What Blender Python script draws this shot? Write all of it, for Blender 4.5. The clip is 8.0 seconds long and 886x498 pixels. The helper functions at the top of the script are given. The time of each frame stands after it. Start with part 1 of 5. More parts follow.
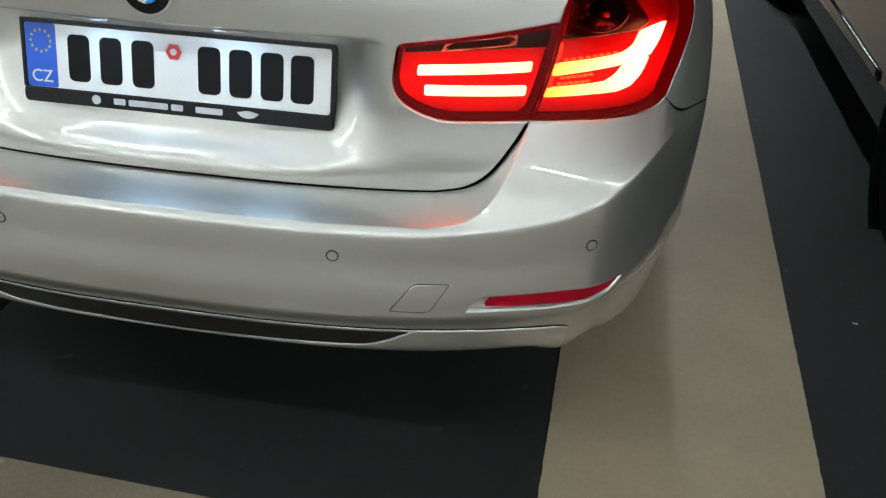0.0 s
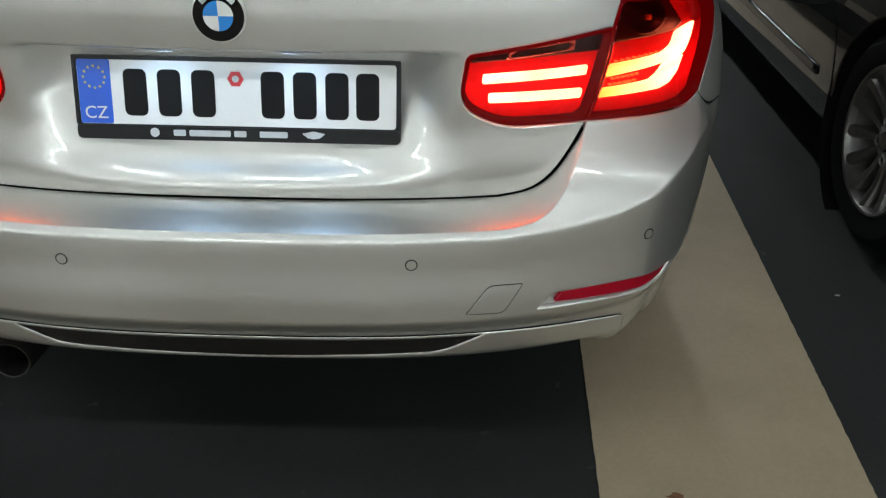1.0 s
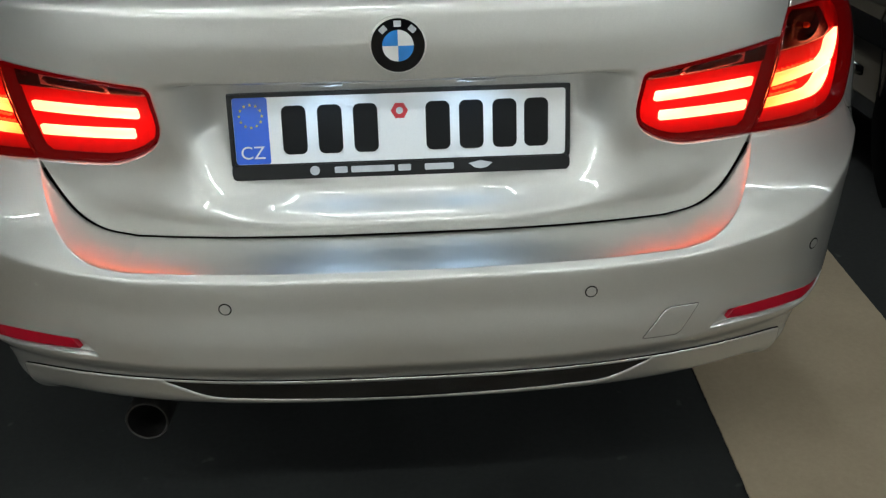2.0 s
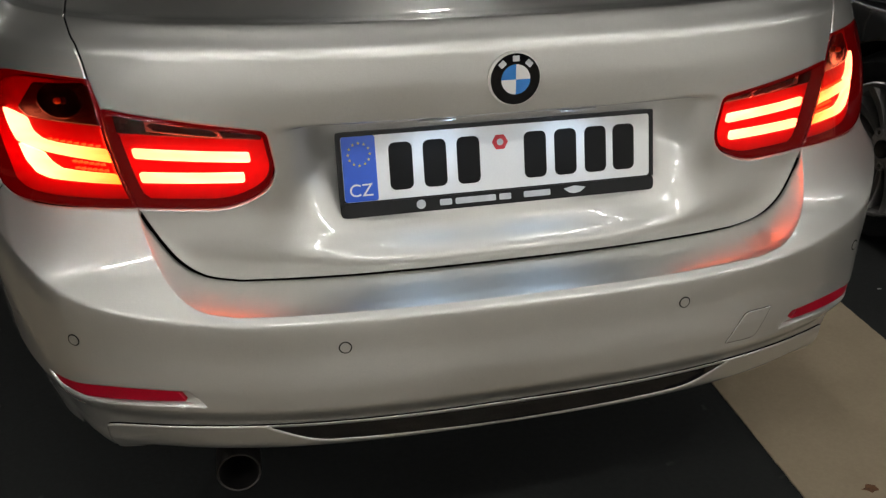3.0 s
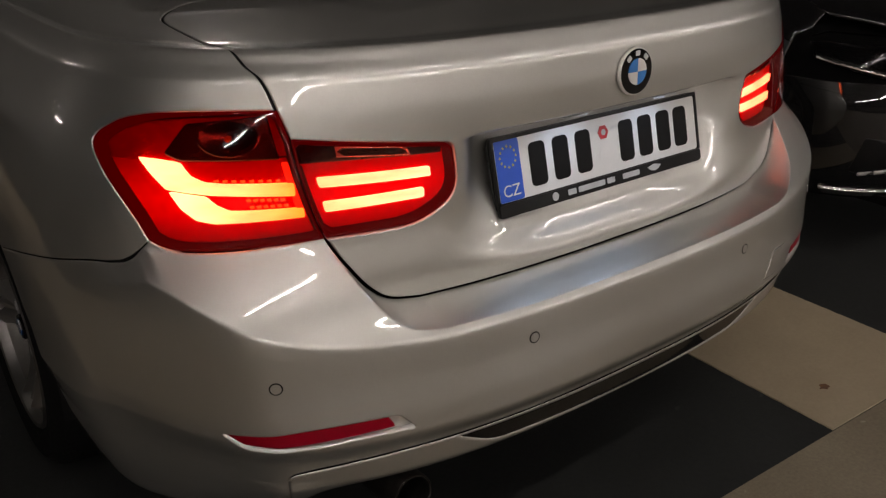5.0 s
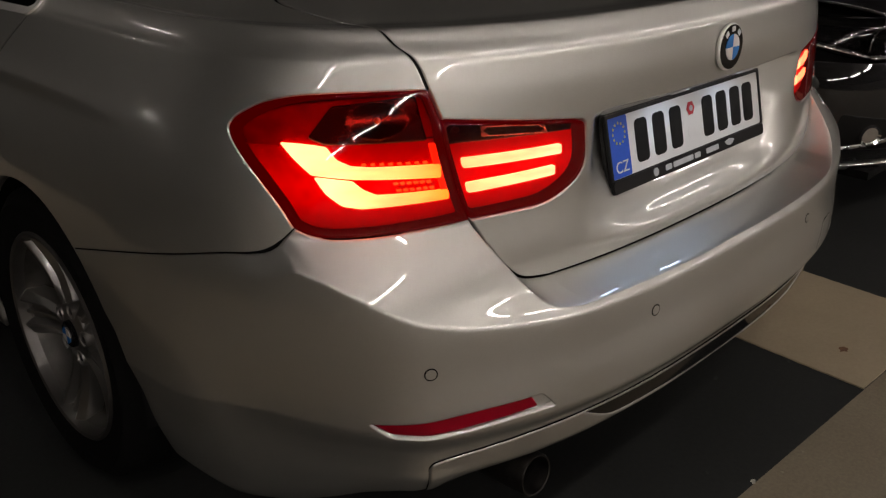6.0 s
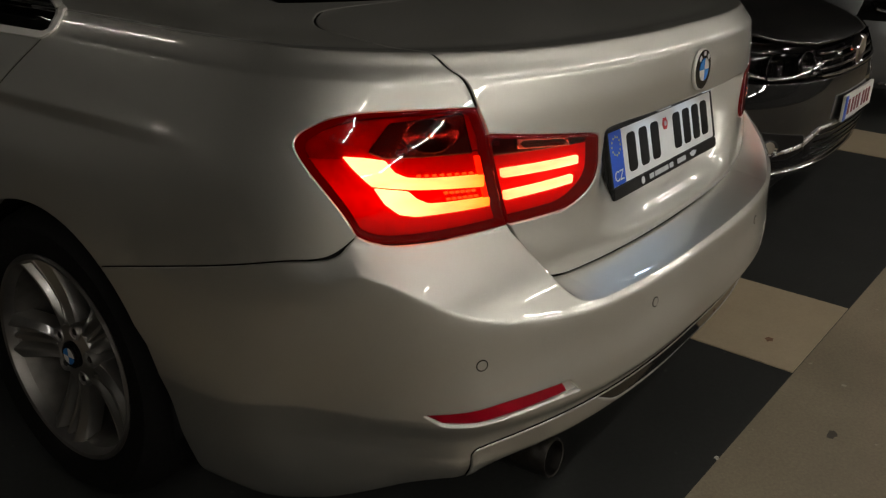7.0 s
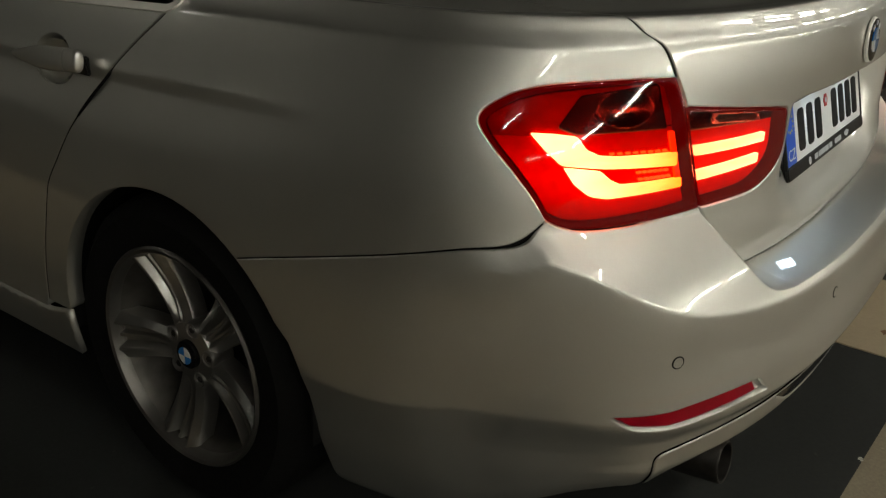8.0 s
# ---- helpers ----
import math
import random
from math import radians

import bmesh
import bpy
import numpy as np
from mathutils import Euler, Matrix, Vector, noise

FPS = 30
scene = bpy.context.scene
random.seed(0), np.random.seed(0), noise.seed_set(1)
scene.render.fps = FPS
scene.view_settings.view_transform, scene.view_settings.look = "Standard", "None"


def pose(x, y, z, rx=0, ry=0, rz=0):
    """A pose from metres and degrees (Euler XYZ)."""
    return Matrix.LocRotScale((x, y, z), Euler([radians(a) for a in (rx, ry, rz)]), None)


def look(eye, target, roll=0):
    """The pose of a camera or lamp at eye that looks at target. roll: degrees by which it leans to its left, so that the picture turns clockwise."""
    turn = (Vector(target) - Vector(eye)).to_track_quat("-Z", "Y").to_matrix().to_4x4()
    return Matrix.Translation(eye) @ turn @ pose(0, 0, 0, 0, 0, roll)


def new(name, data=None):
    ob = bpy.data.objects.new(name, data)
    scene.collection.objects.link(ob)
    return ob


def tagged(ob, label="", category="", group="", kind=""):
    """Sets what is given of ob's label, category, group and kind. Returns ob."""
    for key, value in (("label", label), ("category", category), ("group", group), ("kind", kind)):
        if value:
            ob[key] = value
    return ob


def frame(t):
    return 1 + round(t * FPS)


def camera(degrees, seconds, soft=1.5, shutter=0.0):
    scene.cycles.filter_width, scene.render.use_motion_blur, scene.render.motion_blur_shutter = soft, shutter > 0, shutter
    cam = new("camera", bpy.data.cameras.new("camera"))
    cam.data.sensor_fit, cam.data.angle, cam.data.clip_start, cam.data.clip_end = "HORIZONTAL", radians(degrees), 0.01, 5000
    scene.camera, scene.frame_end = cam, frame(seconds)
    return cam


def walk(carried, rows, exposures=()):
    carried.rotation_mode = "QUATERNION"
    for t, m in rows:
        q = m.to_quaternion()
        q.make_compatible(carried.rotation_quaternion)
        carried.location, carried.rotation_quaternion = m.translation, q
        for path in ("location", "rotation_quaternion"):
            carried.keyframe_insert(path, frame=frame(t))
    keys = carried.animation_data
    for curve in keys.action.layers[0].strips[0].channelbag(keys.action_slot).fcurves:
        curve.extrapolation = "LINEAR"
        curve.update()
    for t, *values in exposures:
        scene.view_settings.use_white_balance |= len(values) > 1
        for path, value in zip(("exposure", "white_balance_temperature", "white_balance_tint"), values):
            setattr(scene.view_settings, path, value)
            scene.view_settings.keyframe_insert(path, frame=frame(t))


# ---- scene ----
cam = camera(53.8, 8.0, 1.3)
PATH = [
    (0, (0.636, -1.169, 1.324), (0.388, 0.494, 0.241), 2.2),
    (0.2, (0.574, -1.182, 1.318), (0.406, 0.465, 0.233), 1.8),
    (0.5, (0.498, -1.188, 1.31), (0.428, 0.484, 0.215), 2.4),
    (0.7, (0.434, -1.22, 1.31), (0.409, 0.463, 0.267), 1.8),
    (1, (0.352, -1.26, 1.306), (0.337, 0.461, 0.287), 1.1),
    (1.2, (0.299, -1.286, 1.314), (0.283, 0.41, 0.293), -0.2),
    (1.5, (0.202, -1.288, 1.314), (0.245, 0.443, 0.313), 0.2),
    (1.7, (0.14, -1.27, 1.308), (0.19, 0.449, 0.327), -0.7),
    (2, (-0.006, -1.203, 1.291), (0.087, 0.54, 0.315), -0.9),
    (3.5, (-0.554, -1.183, 1.306), (0.028, 0.519, 0.431), -1.1),
    (3.7, (-0.621, -1.141, 1.309), (0.015, 0.524, 0.446), -1.8),
    (4, (-0.752, -1.048, 1.295), (0.008, 0.596, 0.446), -1.7),
    (5.5, (-1.314, -0.865, 1.256), (-0.135, 0.539, 0.457), 0.0),
    (5.7, (-1.362, -0.799, 1.252), (-0.225, 0.616, 0.462), -1.3),
    (6, (-1.447, -0.705, 1.233), (-0.154, 0.587, 0.421), 0.2),
    (6.2, (-1.479, -0.672, 1.239), (-0.175, 0.578, 0.427), 0.3),
    (6.5, (-1.565, -0.643, 1.227), (-0.199, 0.588, 0.44), 0.5),
    (7, (-1.721, -0.584, 1.25), (-0.218, 0.496, 0.492), 1.9),
    (7.2, (-1.742, -0.55, 1.253), (-0.236, 0.5, 0.512), 2.3),
    (7.5, (-1.78, -0.49, 1.25), (-0.235, 0.554, 0.527), 1.8),
    (8, (-1.786, -0.307, 1.181), (-0.296, 0.785, 0.416), 1.2),
]
EXPOSURES = [(0.0, 0.20, 5950, 10), (2.0, -0.06, 6050, 10), (3.5, -0.30, 6850, 22), (4.0, -0.45, 7000, 24), (5.5, -0.72, 7050, 26), (6.5, -0.74, 7100, 22), (8.0, -0.32, 7200, 11)]
walk(cam, [(t, look(eye, target, roll)) for t, eye, target, roll in PATH], EXPOSURES)

# ---- world and large lights ----
world = bpy.data.worlds.new("garage_dark")
world.use_nodes = True
world.node_tree.nodes["Background"].inputs[0].default_value = (0.9, 0.95, 1.0, 1)
world.node_tree.nodes["Background"].inputs[1].default_value = 0.004
scene.world = world
TUBE_POWER = 95.0
PLATE_LED_POWER = 0.125
LAMP_GLOW = 10.5


# ---- materials ----
def material(name):
    m = bpy.data.materials.new(name)
    m.use_nodes = True
    return m, m.node_tree.nodes, m.node_tree.links, m.node_tree.nodes["Principled BSDF"]


def setv(node, **values):
    for key, v in values.items():
        node.inputs[key.replace("_", " ")].default_value = v


def noise_to(m, scale, detail=4.0, rough=0.55, stretch=(1, 1, 1), coords="Object"):
    n, l = m.node_tree.nodes, m.node_tree.links
    tc, mp, tx = n.new("ShaderNodeTexCoord"), n.new("ShaderNodeMapping"), n.new("ShaderNodeTexNoise")
    mp.inputs["Scale"].default_value = stretch
    setv(tx, Scale=scale, Detail=detail, Roughness=rough)
    l.new(tc.outputs[coords], mp.inputs["Vector"])
    l.new(mp.outputs[0], tx.inputs["Vector"])
    return tx


def ramp(m, socket, stops):
    r = m.node_tree.nodes.new("ShaderNodeValToRGB")
    e = r.color_ramp.elements
    while len(e) < len(stops):
        e.new(0.5)
    for k, (p, c) in zip(e, stops):
        k.position, k.color = p, (*c, 1) if len(c) == 3 else c
    m.node_tree.links.new(socket, r.inputs[0])
    return r


def bump(m, socket, strength, distance=0.002, bsdf=None):
    b = m.node_tree.nodes.new("ShaderNodeBump")
    b.inputs["Strength"].default_value, b.inputs["Distance"].default_value = strength, distance
    m.node_tree.links.new(socket, b.inputs["Height"])
    m.node_tree.links.new(b.outputs[0], (bsdf or m.node_tree.nodes["Principled BSDF"]).inputs["Normal"])


def plain(name, colour, rough=0.5, metal=0.0, coat=0.0, vary=0.12, scale=30.0, relief=0.0, **more):
    """A surface of one colour with grain and faint blotches."""
    m, n, l, b = material(name)
    tx = noise_to(m, scale, 6.0)
    low = tuple(c * (1 - vary) for c in colour)
    high = tuple(min(1, c * (1 + vary)) for c in colour)
    r = ramp(m, tx.outputs[0], [(0.3, low), (0.7, high)])
    l.new(r.outputs[0], b.inputs["Base Color"])
    rr = ramp(m, tx.outputs[0], [(0.3, (rough * 0.85,) * 3), (0.7, (min(1, rough * 1.15),) * 3)])
    l.new(rr.outputs[0], b.inputs["Roughness"])
    setv(b, Metallic=metal, Coat_Weight=coat, Coat_Roughness=0.04, **more)
    if relief:
        bump(m, tx.outputs[0], relief)
    return m


def paint(name, colour, metal, rough, flake=0.15):
    """Clear-coated car paint with metal flakes, faint dust and orange peel."""
    m, n, l, b = material(name)
    dust = noise_to(m, 3.0, 5.0)
    grain = noise_to(m, 1800.0, 2.0)
    r = ramp(m, grain.outputs[0], [(0.35, tuple(c * (1 - flake) for c in colour)), (0.65, tuple(min(1, c * (1 + flake)) for c in colour))])
    l.new(r.outputs[0], b.inputs["Base Color"])
    rr = ramp(m, dust.outputs[0], [(0.35, (rough * 0.9,) * 3), (0.7, (rough * 1.12,) * 3)])
    l.new(rr.outputs[0], b.inputs["Roughness"])
    cr = ramp(m, dust.outputs[0], [(0.4, (0.008,) * 3), (0.75, (0.025,) * 3)])
    l.new(cr.outputs[0], b.inputs["Coat Roughness"])
    setv(b, Metallic=metal, Coat_Weight=1.0, Coat_IOR=1.6)
    return m


def clear_tint(name, tint, gloss=0.05, haze=0.0):
    """A thin tinted transparent cover with a glossy face."""
    m, n, l, b = material(name)
    out = n["Material Output"]
    tr, gl, mix, fr = n.new("ShaderNodeBsdfTransparent"), n.new("ShaderNodeBsdfGlossy"), n.new("ShaderNodeMixShader"), n.new("ShaderNodeFresnel")
    tr.inputs[0].default_value = (*tint, 1)
    setv(gl, Roughness=gloss)
    fr.inputs["IOR"].default_value = 1.5
    if haze:
        df, mx = n.new("ShaderNodeBsdfDiffuse"), n.new("ShaderNodeMixShader")
        df.inputs[0].default_value = (*(0.6 * c for c in tint), 1)
        mx.inputs[0].default_value = haze
        l.new(tr.outputs[0], mx.inputs[1])
        l.new(df.outputs[0], mx.inputs[2])
        l.new(mx.outputs[0], mix.inputs[1])
    else:
        l.new(tr.outputs[0], mix.inputs[1])
    l.new(fr.outputs[0], mix.inputs[0])
    l.new(gl.outputs[0], mix.inputs[2])
    l.new(mix.outputs[0], out.inputs[0])
    n.remove(b)
    return m


def glow(name, colour, strength):
    m, n, l, b = material(name)
    setv(b, Base_Color=(*colour, 1), Emission_Color=(*colour, 1), Emission_Strength=strength)
    return m


def light_guide(name, near, far, x0, x1, strength, dim):
    """A glowing plastic rod, fed from its outer end, with faint streaks along it: near and far are the colours of its ends at x0 and x1 from the middle of the car."""
    m, n, l, b = material(name)
    tx = noise_to(m, 16.0, 3.0, 0.5, (1, 1, 5))
    tc, sp, ab, mr = n.new("ShaderNodeTexCoord"), n.new("ShaderNodeSeparateXYZ"), n.new("ShaderNodeMath"), n.new("ShaderNodeMapRange")
    ab.operation = "ABSOLUTE"
    setv(mr, From_Min=x0, From_Max=x1)
    l.new(tc.outputs["Object"], sp.inputs[0])
    l.new(sp.outputs[0], ab.inputs[0])
    l.new(ab.outputs[0], mr.inputs["Value"])
    tint = ramp(m, mr.outputs[0], [(0.0, near), (1.0, far)])
    l.new(tint.outputs[0], b.inputs["Base Color"])
    l.new(tint.outputs[0], b.inputs["Emission Color"])
    fall = ramp(m, mr.outputs[0], [(0.0, (dim,) * 3), (1.0, (1.0,) * 3)])
    streak = ramp(m, tx.outputs[0], [(0.3, (0.6,) * 3), (0.7, (1.0,) * 3)])
    k, k2 = n.new("ShaderNodeMath"), n.new("ShaderNodeMath")
    k.operation = k2.operation = "MULTIPLY"
    k2.inputs[1].default_value = strength
    l.new(fall.outputs[0], k.inputs[0])
    l.new(streak.outputs[0], k.inputs[1])
    l.new(k.outputs[0], k2.inputs[0])
    l.new(k2.outputs[0], b.inputs["Emission Strength"])
    return m


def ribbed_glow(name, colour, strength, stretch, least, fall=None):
    """A moulded plastic diffuser with the lamp's scattered light painted in as emission, uneven as between ribs; fall:
    the height of its lamp, and how far up and down the painted glow reaches.
    """
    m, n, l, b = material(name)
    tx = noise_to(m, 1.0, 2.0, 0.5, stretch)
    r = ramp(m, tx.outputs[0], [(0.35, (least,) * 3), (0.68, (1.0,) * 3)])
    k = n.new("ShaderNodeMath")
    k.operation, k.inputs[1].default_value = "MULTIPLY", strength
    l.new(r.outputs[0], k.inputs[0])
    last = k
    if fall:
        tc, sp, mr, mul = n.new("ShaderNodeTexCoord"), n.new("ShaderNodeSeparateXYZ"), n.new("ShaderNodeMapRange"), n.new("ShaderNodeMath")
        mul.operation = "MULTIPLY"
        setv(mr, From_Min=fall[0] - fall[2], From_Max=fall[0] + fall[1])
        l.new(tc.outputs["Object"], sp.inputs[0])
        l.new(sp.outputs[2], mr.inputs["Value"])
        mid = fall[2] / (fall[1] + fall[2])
        # the light bars' falloff, painted into the emission by height
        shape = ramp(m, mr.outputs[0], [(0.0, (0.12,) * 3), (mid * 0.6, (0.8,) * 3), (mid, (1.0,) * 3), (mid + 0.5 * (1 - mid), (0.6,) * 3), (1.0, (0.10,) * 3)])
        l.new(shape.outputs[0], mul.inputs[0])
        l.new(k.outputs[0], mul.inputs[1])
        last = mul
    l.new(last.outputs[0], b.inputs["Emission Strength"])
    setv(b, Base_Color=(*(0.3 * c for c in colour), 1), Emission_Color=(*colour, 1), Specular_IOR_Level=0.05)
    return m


def floor_material(name, dark, light, scale, speck, rough, relief, grain=0.2):
    """Coated concrete: blotches, grain, fine pale specks and scuffs."""
    m, n, l, b = material(name)
    big, fine, spk = noise_to(m, scale, 6.0, 0.6), noise_to(m, scale * 45, 4.0, 0.7), noise_to(m, scale * 12, 2.0, 0.4)
    base = ramp(m, big.outputs[0], [(0.3, dark), (0.7, light)])
    grit = ramp(m, fine.outputs[0], [(0.25, (1 - grain,) * 3), (0.75, (1 + 0.7 * grain,) * 3)])
    mul = n.new("ShaderNodeMixRGB")
    mul.blend_type, mul.inputs[0].default_value = "MULTIPLY", 1.0
    l.new(base.outputs[0], mul.inputs[1])
    l.new(grit.outputs[0], mul.inputs[2])
    pale = ramp(m, spk.outputs[0], [(0.73, (0, 0, 0)), (0.80, (1, 1, 1))])
    mx = n.new("ShaderNodeMixRGB")
    l.new(pale.outputs[0], mx.inputs[0])
    l.new(mul.outputs[0], mx.inputs[1])
    mx.inputs[2].default_value = (*speck, 1)
    l.new(mx.outputs[0], b.inputs["Base Color"])
    rr = ramp(m, big.outputs[0], [(0.3, (rough * 0.85,) * 3), (0.7, (rough * 1.1,) * 3)])
    l.new(rr.outputs[0], b.inputs["Roughness"])
    bump(m, fine.outputs[0], relief, 0.0015)
    return m


PAINT = paint("silver_paint", (0.65, 0.645, 0.61), 0.95, 0.46)
BLACK_PAINT = paint("black_paint", (0.006, 0.006, 0.0065), 0.0, 0.6)
BLACK_PAINT.node_tree.nodes["Principled BSDF"].inputs["Specular IOR Level"].default_value = 0.1
GREY_PAINT = paint("grey_paint", (0.16, 0.165, 0.17), 0.6, 0.35)
GAP = plain("gap_black", (0.006, 0.006, 0.006), 0.9, Specular_IOR_Level=0.1)
RUBBER = plain("tyre_rubber", (0.0045, 0.0045, 0.0045), 0.9, relief=0.2, scale=120, Specular_IOR_Level=0.12)
BLACK_PLASTIC = plain("black_plastic", (0.006, 0.006, 0.0063), 0.4, relief=0.05, scale=300, Specular_IOR_Level=0.25)
GLOSS_BLACK = plain("gloss_black", (0.005, 0.005, 0.0055), 0.06, Specular_IOR_Level=0.3)
CHROME = plain("chrome", (0.85, 0.85, 0.86), 0.07, 1.0, vary=0.03)
SATIN = plain("satin_aluminium", (0.75, 0.75, 0.74), 0.28, 1.0, vary=0.05)
TRIM = plain("satin_trim", (0.80, 0.78, 0.74), 0.4, 0.3, vary=0.03)
ALLOY = plain("alloy_silver", (0.30, 0.292, 0.28), 0.33, 0.9, coat=0.6, vary=0.08, scale=14)
DARK_ALLOY = plain("dull_alloy", (0.14, 0.134, 0.128), 0.38, 0.8, vary=0.15, scale=14)
# barrel: darker than the rim, mottled in tone
BARREL = plain("dark_mottled_alloy", (0.09, 0.085, 0.078), 0.5, 0.6, vary=0.35, scale=18)
STEEL = plain("brake_steel", (0.07, 0.068, 0.066), 0.4, 1.0, vary=0.2)
SMOKED_METAL = plain("smoked_metal", (0.10, 0.10, 0.10), 0.15, 1.0, vary=0.1)
EXHAUST = plain("sooty_steel", (0.045, 0.042, 0.04), 0.5, 0.9, vary=0.35, scale=40)
RED_LENS = clear_tint("red_lens", (0.88, 0.162, 0.128), 0.04)
CLEAR_LENS = clear_tint("clear_lens", (0.9, 0.9, 0.9), 0.04)
WINDOW = clear_tint("tinted_window", (0.06, 0.065, 0.07), 0.02)
RED_REFLECTOR = plain("red_reflector", (0.30, 0.001, 0.012), 0.35, vary=0.05, scale=260, Specular_IOR_Level=0.2)
LAMP_RED = plain("lamp_housing_red", (0.06, 0.001, 0.0015), 0.3, 0.3, vary=0.2, scale=60)
AMBER_GLASS = plain("amber_bulb", (0.55, 0.16, 0.01), 0.1, vary=0.05)
LAMP_DARK = plain("lamp_housing_dark", (0.022, 0.002, 0.002), 0.25, 0.3)
LIGHT_BAR = light_guide("tail_light_bar", (1.0, 0.88, 0.52), (1.0, 0.70, 0.32), 0.40, 0.60, LAMP_GLOW * 1.4, 1.0)
LIGHT_BAR_AMBER = light_guide("tail_light_bar_outer", (1.0, 0.52, 0.06), (1.0, 0.98, 0.50), 0.60, 0.74, LAMP_GLOW * 1.5, 0.70)
LIGHT_BAR_EDGE = glow("tail_light_edge", (1.0, 0.10, 0.03), LAMP_GLOW * 0.16)
# faint lamp light on the upper reflector, painted as emission
SCATTER_FAINT = ribbed_glow("tail_light_faint_scatter", (1.0, 0.010, 0.008), LAMP_GLOW * 0.009, (30, 30, 60), 0.15)
# light scattered round the bars, put in as emission
SCATTER_DEEP = ribbed_glow("tail_light_scatter_glow", (1.0, 0.006, 0.004), LAMP_GLOW * 0.105, (120, 60, 60), 0.80, (0.812, 0.062, 0.062))
# the prisms' glints are painted as amber emission
PRISM = ribbed_glow("tail_light_prism_glints", (1.0, 0.36, 0.06), LAMP_GLOW * 0.28, (330, 330, 260), 0.5)
PLATE_WHITE = plain("plate_white", (0.80, 0.80, 0.78), 0.35, vary=0.02, scale=400)
PLATE_BLUE = plain("plate_blue", (0.01, 0.10, 0.62), 0.35, vary=0.05)
INK = plain("plate_black_ink", (0.005, 0.005, 0.005), 0.5, Specular_IOR_Level=0.15)
STAR = plain("star_yellow", (0.75, 0.62, 0.05), 0.4)
PLATE_RED = plain("plate_dark_red", (0.22, 0.02, 0.03), 0.4)
# lamp light that seeps into the rim is put in as weak emission
RIM_RED_GLOW = plain("lamp_rim_red_glow", (0.01, 0.0002, 0.0004), 0.5, Emission_Color=(1.0, 0.002, 0.012, 1), Emission_Strength=LAMP_GLOW * 0.009, Specular_IOR_Level=0.0)
SEAL_RED = plain("seal_red", (0.55, 0.02, 0.03), 0.4)
PRINT_GREY = plain("print_grey", (0.55, 0.56, 0.57), 0.4)
BADGE_BLUE = plain("badge_blue", (0.03, 0.22, 0.62), 0.2, coat=1.0)
BADGE_WHITE = plain("badge_white", (0.78, 0.78, 0.76), 0.2, coat=1.0)
BAY_FLOOR = floor_material("dark_bay_floor", (0.0160, 0.0169, 0.0164), (0.0275, 0.0290, 0.0282), 1.6, (0.06, 0.06, 0.055), 0.7, 0.35)
BAY_FLOOR.node_tree.nodes["Principled BSDF"].inputs["Specular IOR Level"].default_value = 0.25
STRIP_FLOOR = floor_material("cream_strip_paint", (0.345, 0.275, 0.186), (0.44, 0.355, 0.245), 2.0, (0.36, 0.30, 0.21), 0.6, 0.2, 0.08)
LANE_FLOOR = floor_material("worn_lane_coating", (0.20, 0.162, 0.112), (0.29, 0.24, 0.17), 2.4, (0.42, 0.38, 0.30), 0.65, 0.5)
CONCRETE = plain("concrete", (0.26, 0.25, 0.235), 0.85, vary=0.22, scale=4.0, relief=0.3)
# the ceiling's shade is in this colour: the fixtures shine downwards
DARK_CEILING = plain("dark_ceiling", (0.05, 0.048, 0.045), 0.9, vary=0.25, scale=3.0, relief=0.3)
TUBE = glow("fluorescent_tube", (0.97, 1.0, 0.93), TUBE_POWER)
WHITE_METAL = plain("white_enamel", (0.7, 0.7, 0.68), 0.4)


# ---- mesh helpers ----
def link(name, mesh, mat, parent=None, label="", smooth=True):
    if smooth:
        mesh.shade_smooth()
    mesh.materials.append(mat)
    ob = new(name, mesh)
    if parent:
        ob.parent = parent
    return tagged(ob, label)


def part(name, bm, mat, parent, label="", smooth=True, sharp=35):
    """One bmesh as ONE mesh object under a thing or a part."""
    mesh = bpy.data.meshes.new(name)
    bmesh.ops.recalc_face_normals(bm, faces=bm.faces)
    bm.to_mesh(mesh)
    bm.free()
    if smooth:
        mesh.shade_smooth()
        mesh.set_sharp_from_angle(angle=radians(sharp))
    mesh.materials.append(mat)
    ob = new(name, mesh)
    if parent:
        ob.parent = parent
    return tagged(ob, label)


def thing(name, label, category, m=None, group="", kind=""):
    ob = new(name)
    ob.empty_display_size = 0.1
    ob.matrix_basis = m or Matrix()
    return tagged(ob, label, category, group, kind)


def box(x0, y0, z0, x1, y1, z1, bevel=0.0):
    bm = bmesh.new()
    bmesh.ops.create_cube(bm, size=1, matrix=Matrix.Translation(((x0 + x1) / 2, (y0 + y1) / 2, (z0 + z1) / 2)) @ Matrix.Diagonal((abs(x1 - x0), abs(y1 - y0), abs(z1 - z0), 1)))
    if bevel:
        bmesh.ops.bevel(bm, geom=bm.edges[:], offset=bevel, segments=2, affect="EDGES")
    return bm


def revolve(profile, axis="x", steps=64):
    """A surface turned from (radius, along) pairs round an axis through the origin."""
    bm = bmesh.new()
    rings = []
    for k in range(steps):
        a = 2 * math.pi * k / steps
        c, s = math.cos(a), math.sin(a)
        rings.append([bm.verts.new({"x": (h, r * c, r * s), "y": (r * c, h, r * s), "z": (r * c, r * s, h)}[axis]) for r, h in profile])
    for k in range(steps):
        a, b = rings[k], rings[(k + 1) % steps]
        for i in range(len(profile) - 1):
            bm.faces.new((a[i], a[i + 1], b[i + 1], b[i]))
    bmesh.ops.remove_doubles(bm, verts=bm.verts[:], dist=1e-5)
    return bm


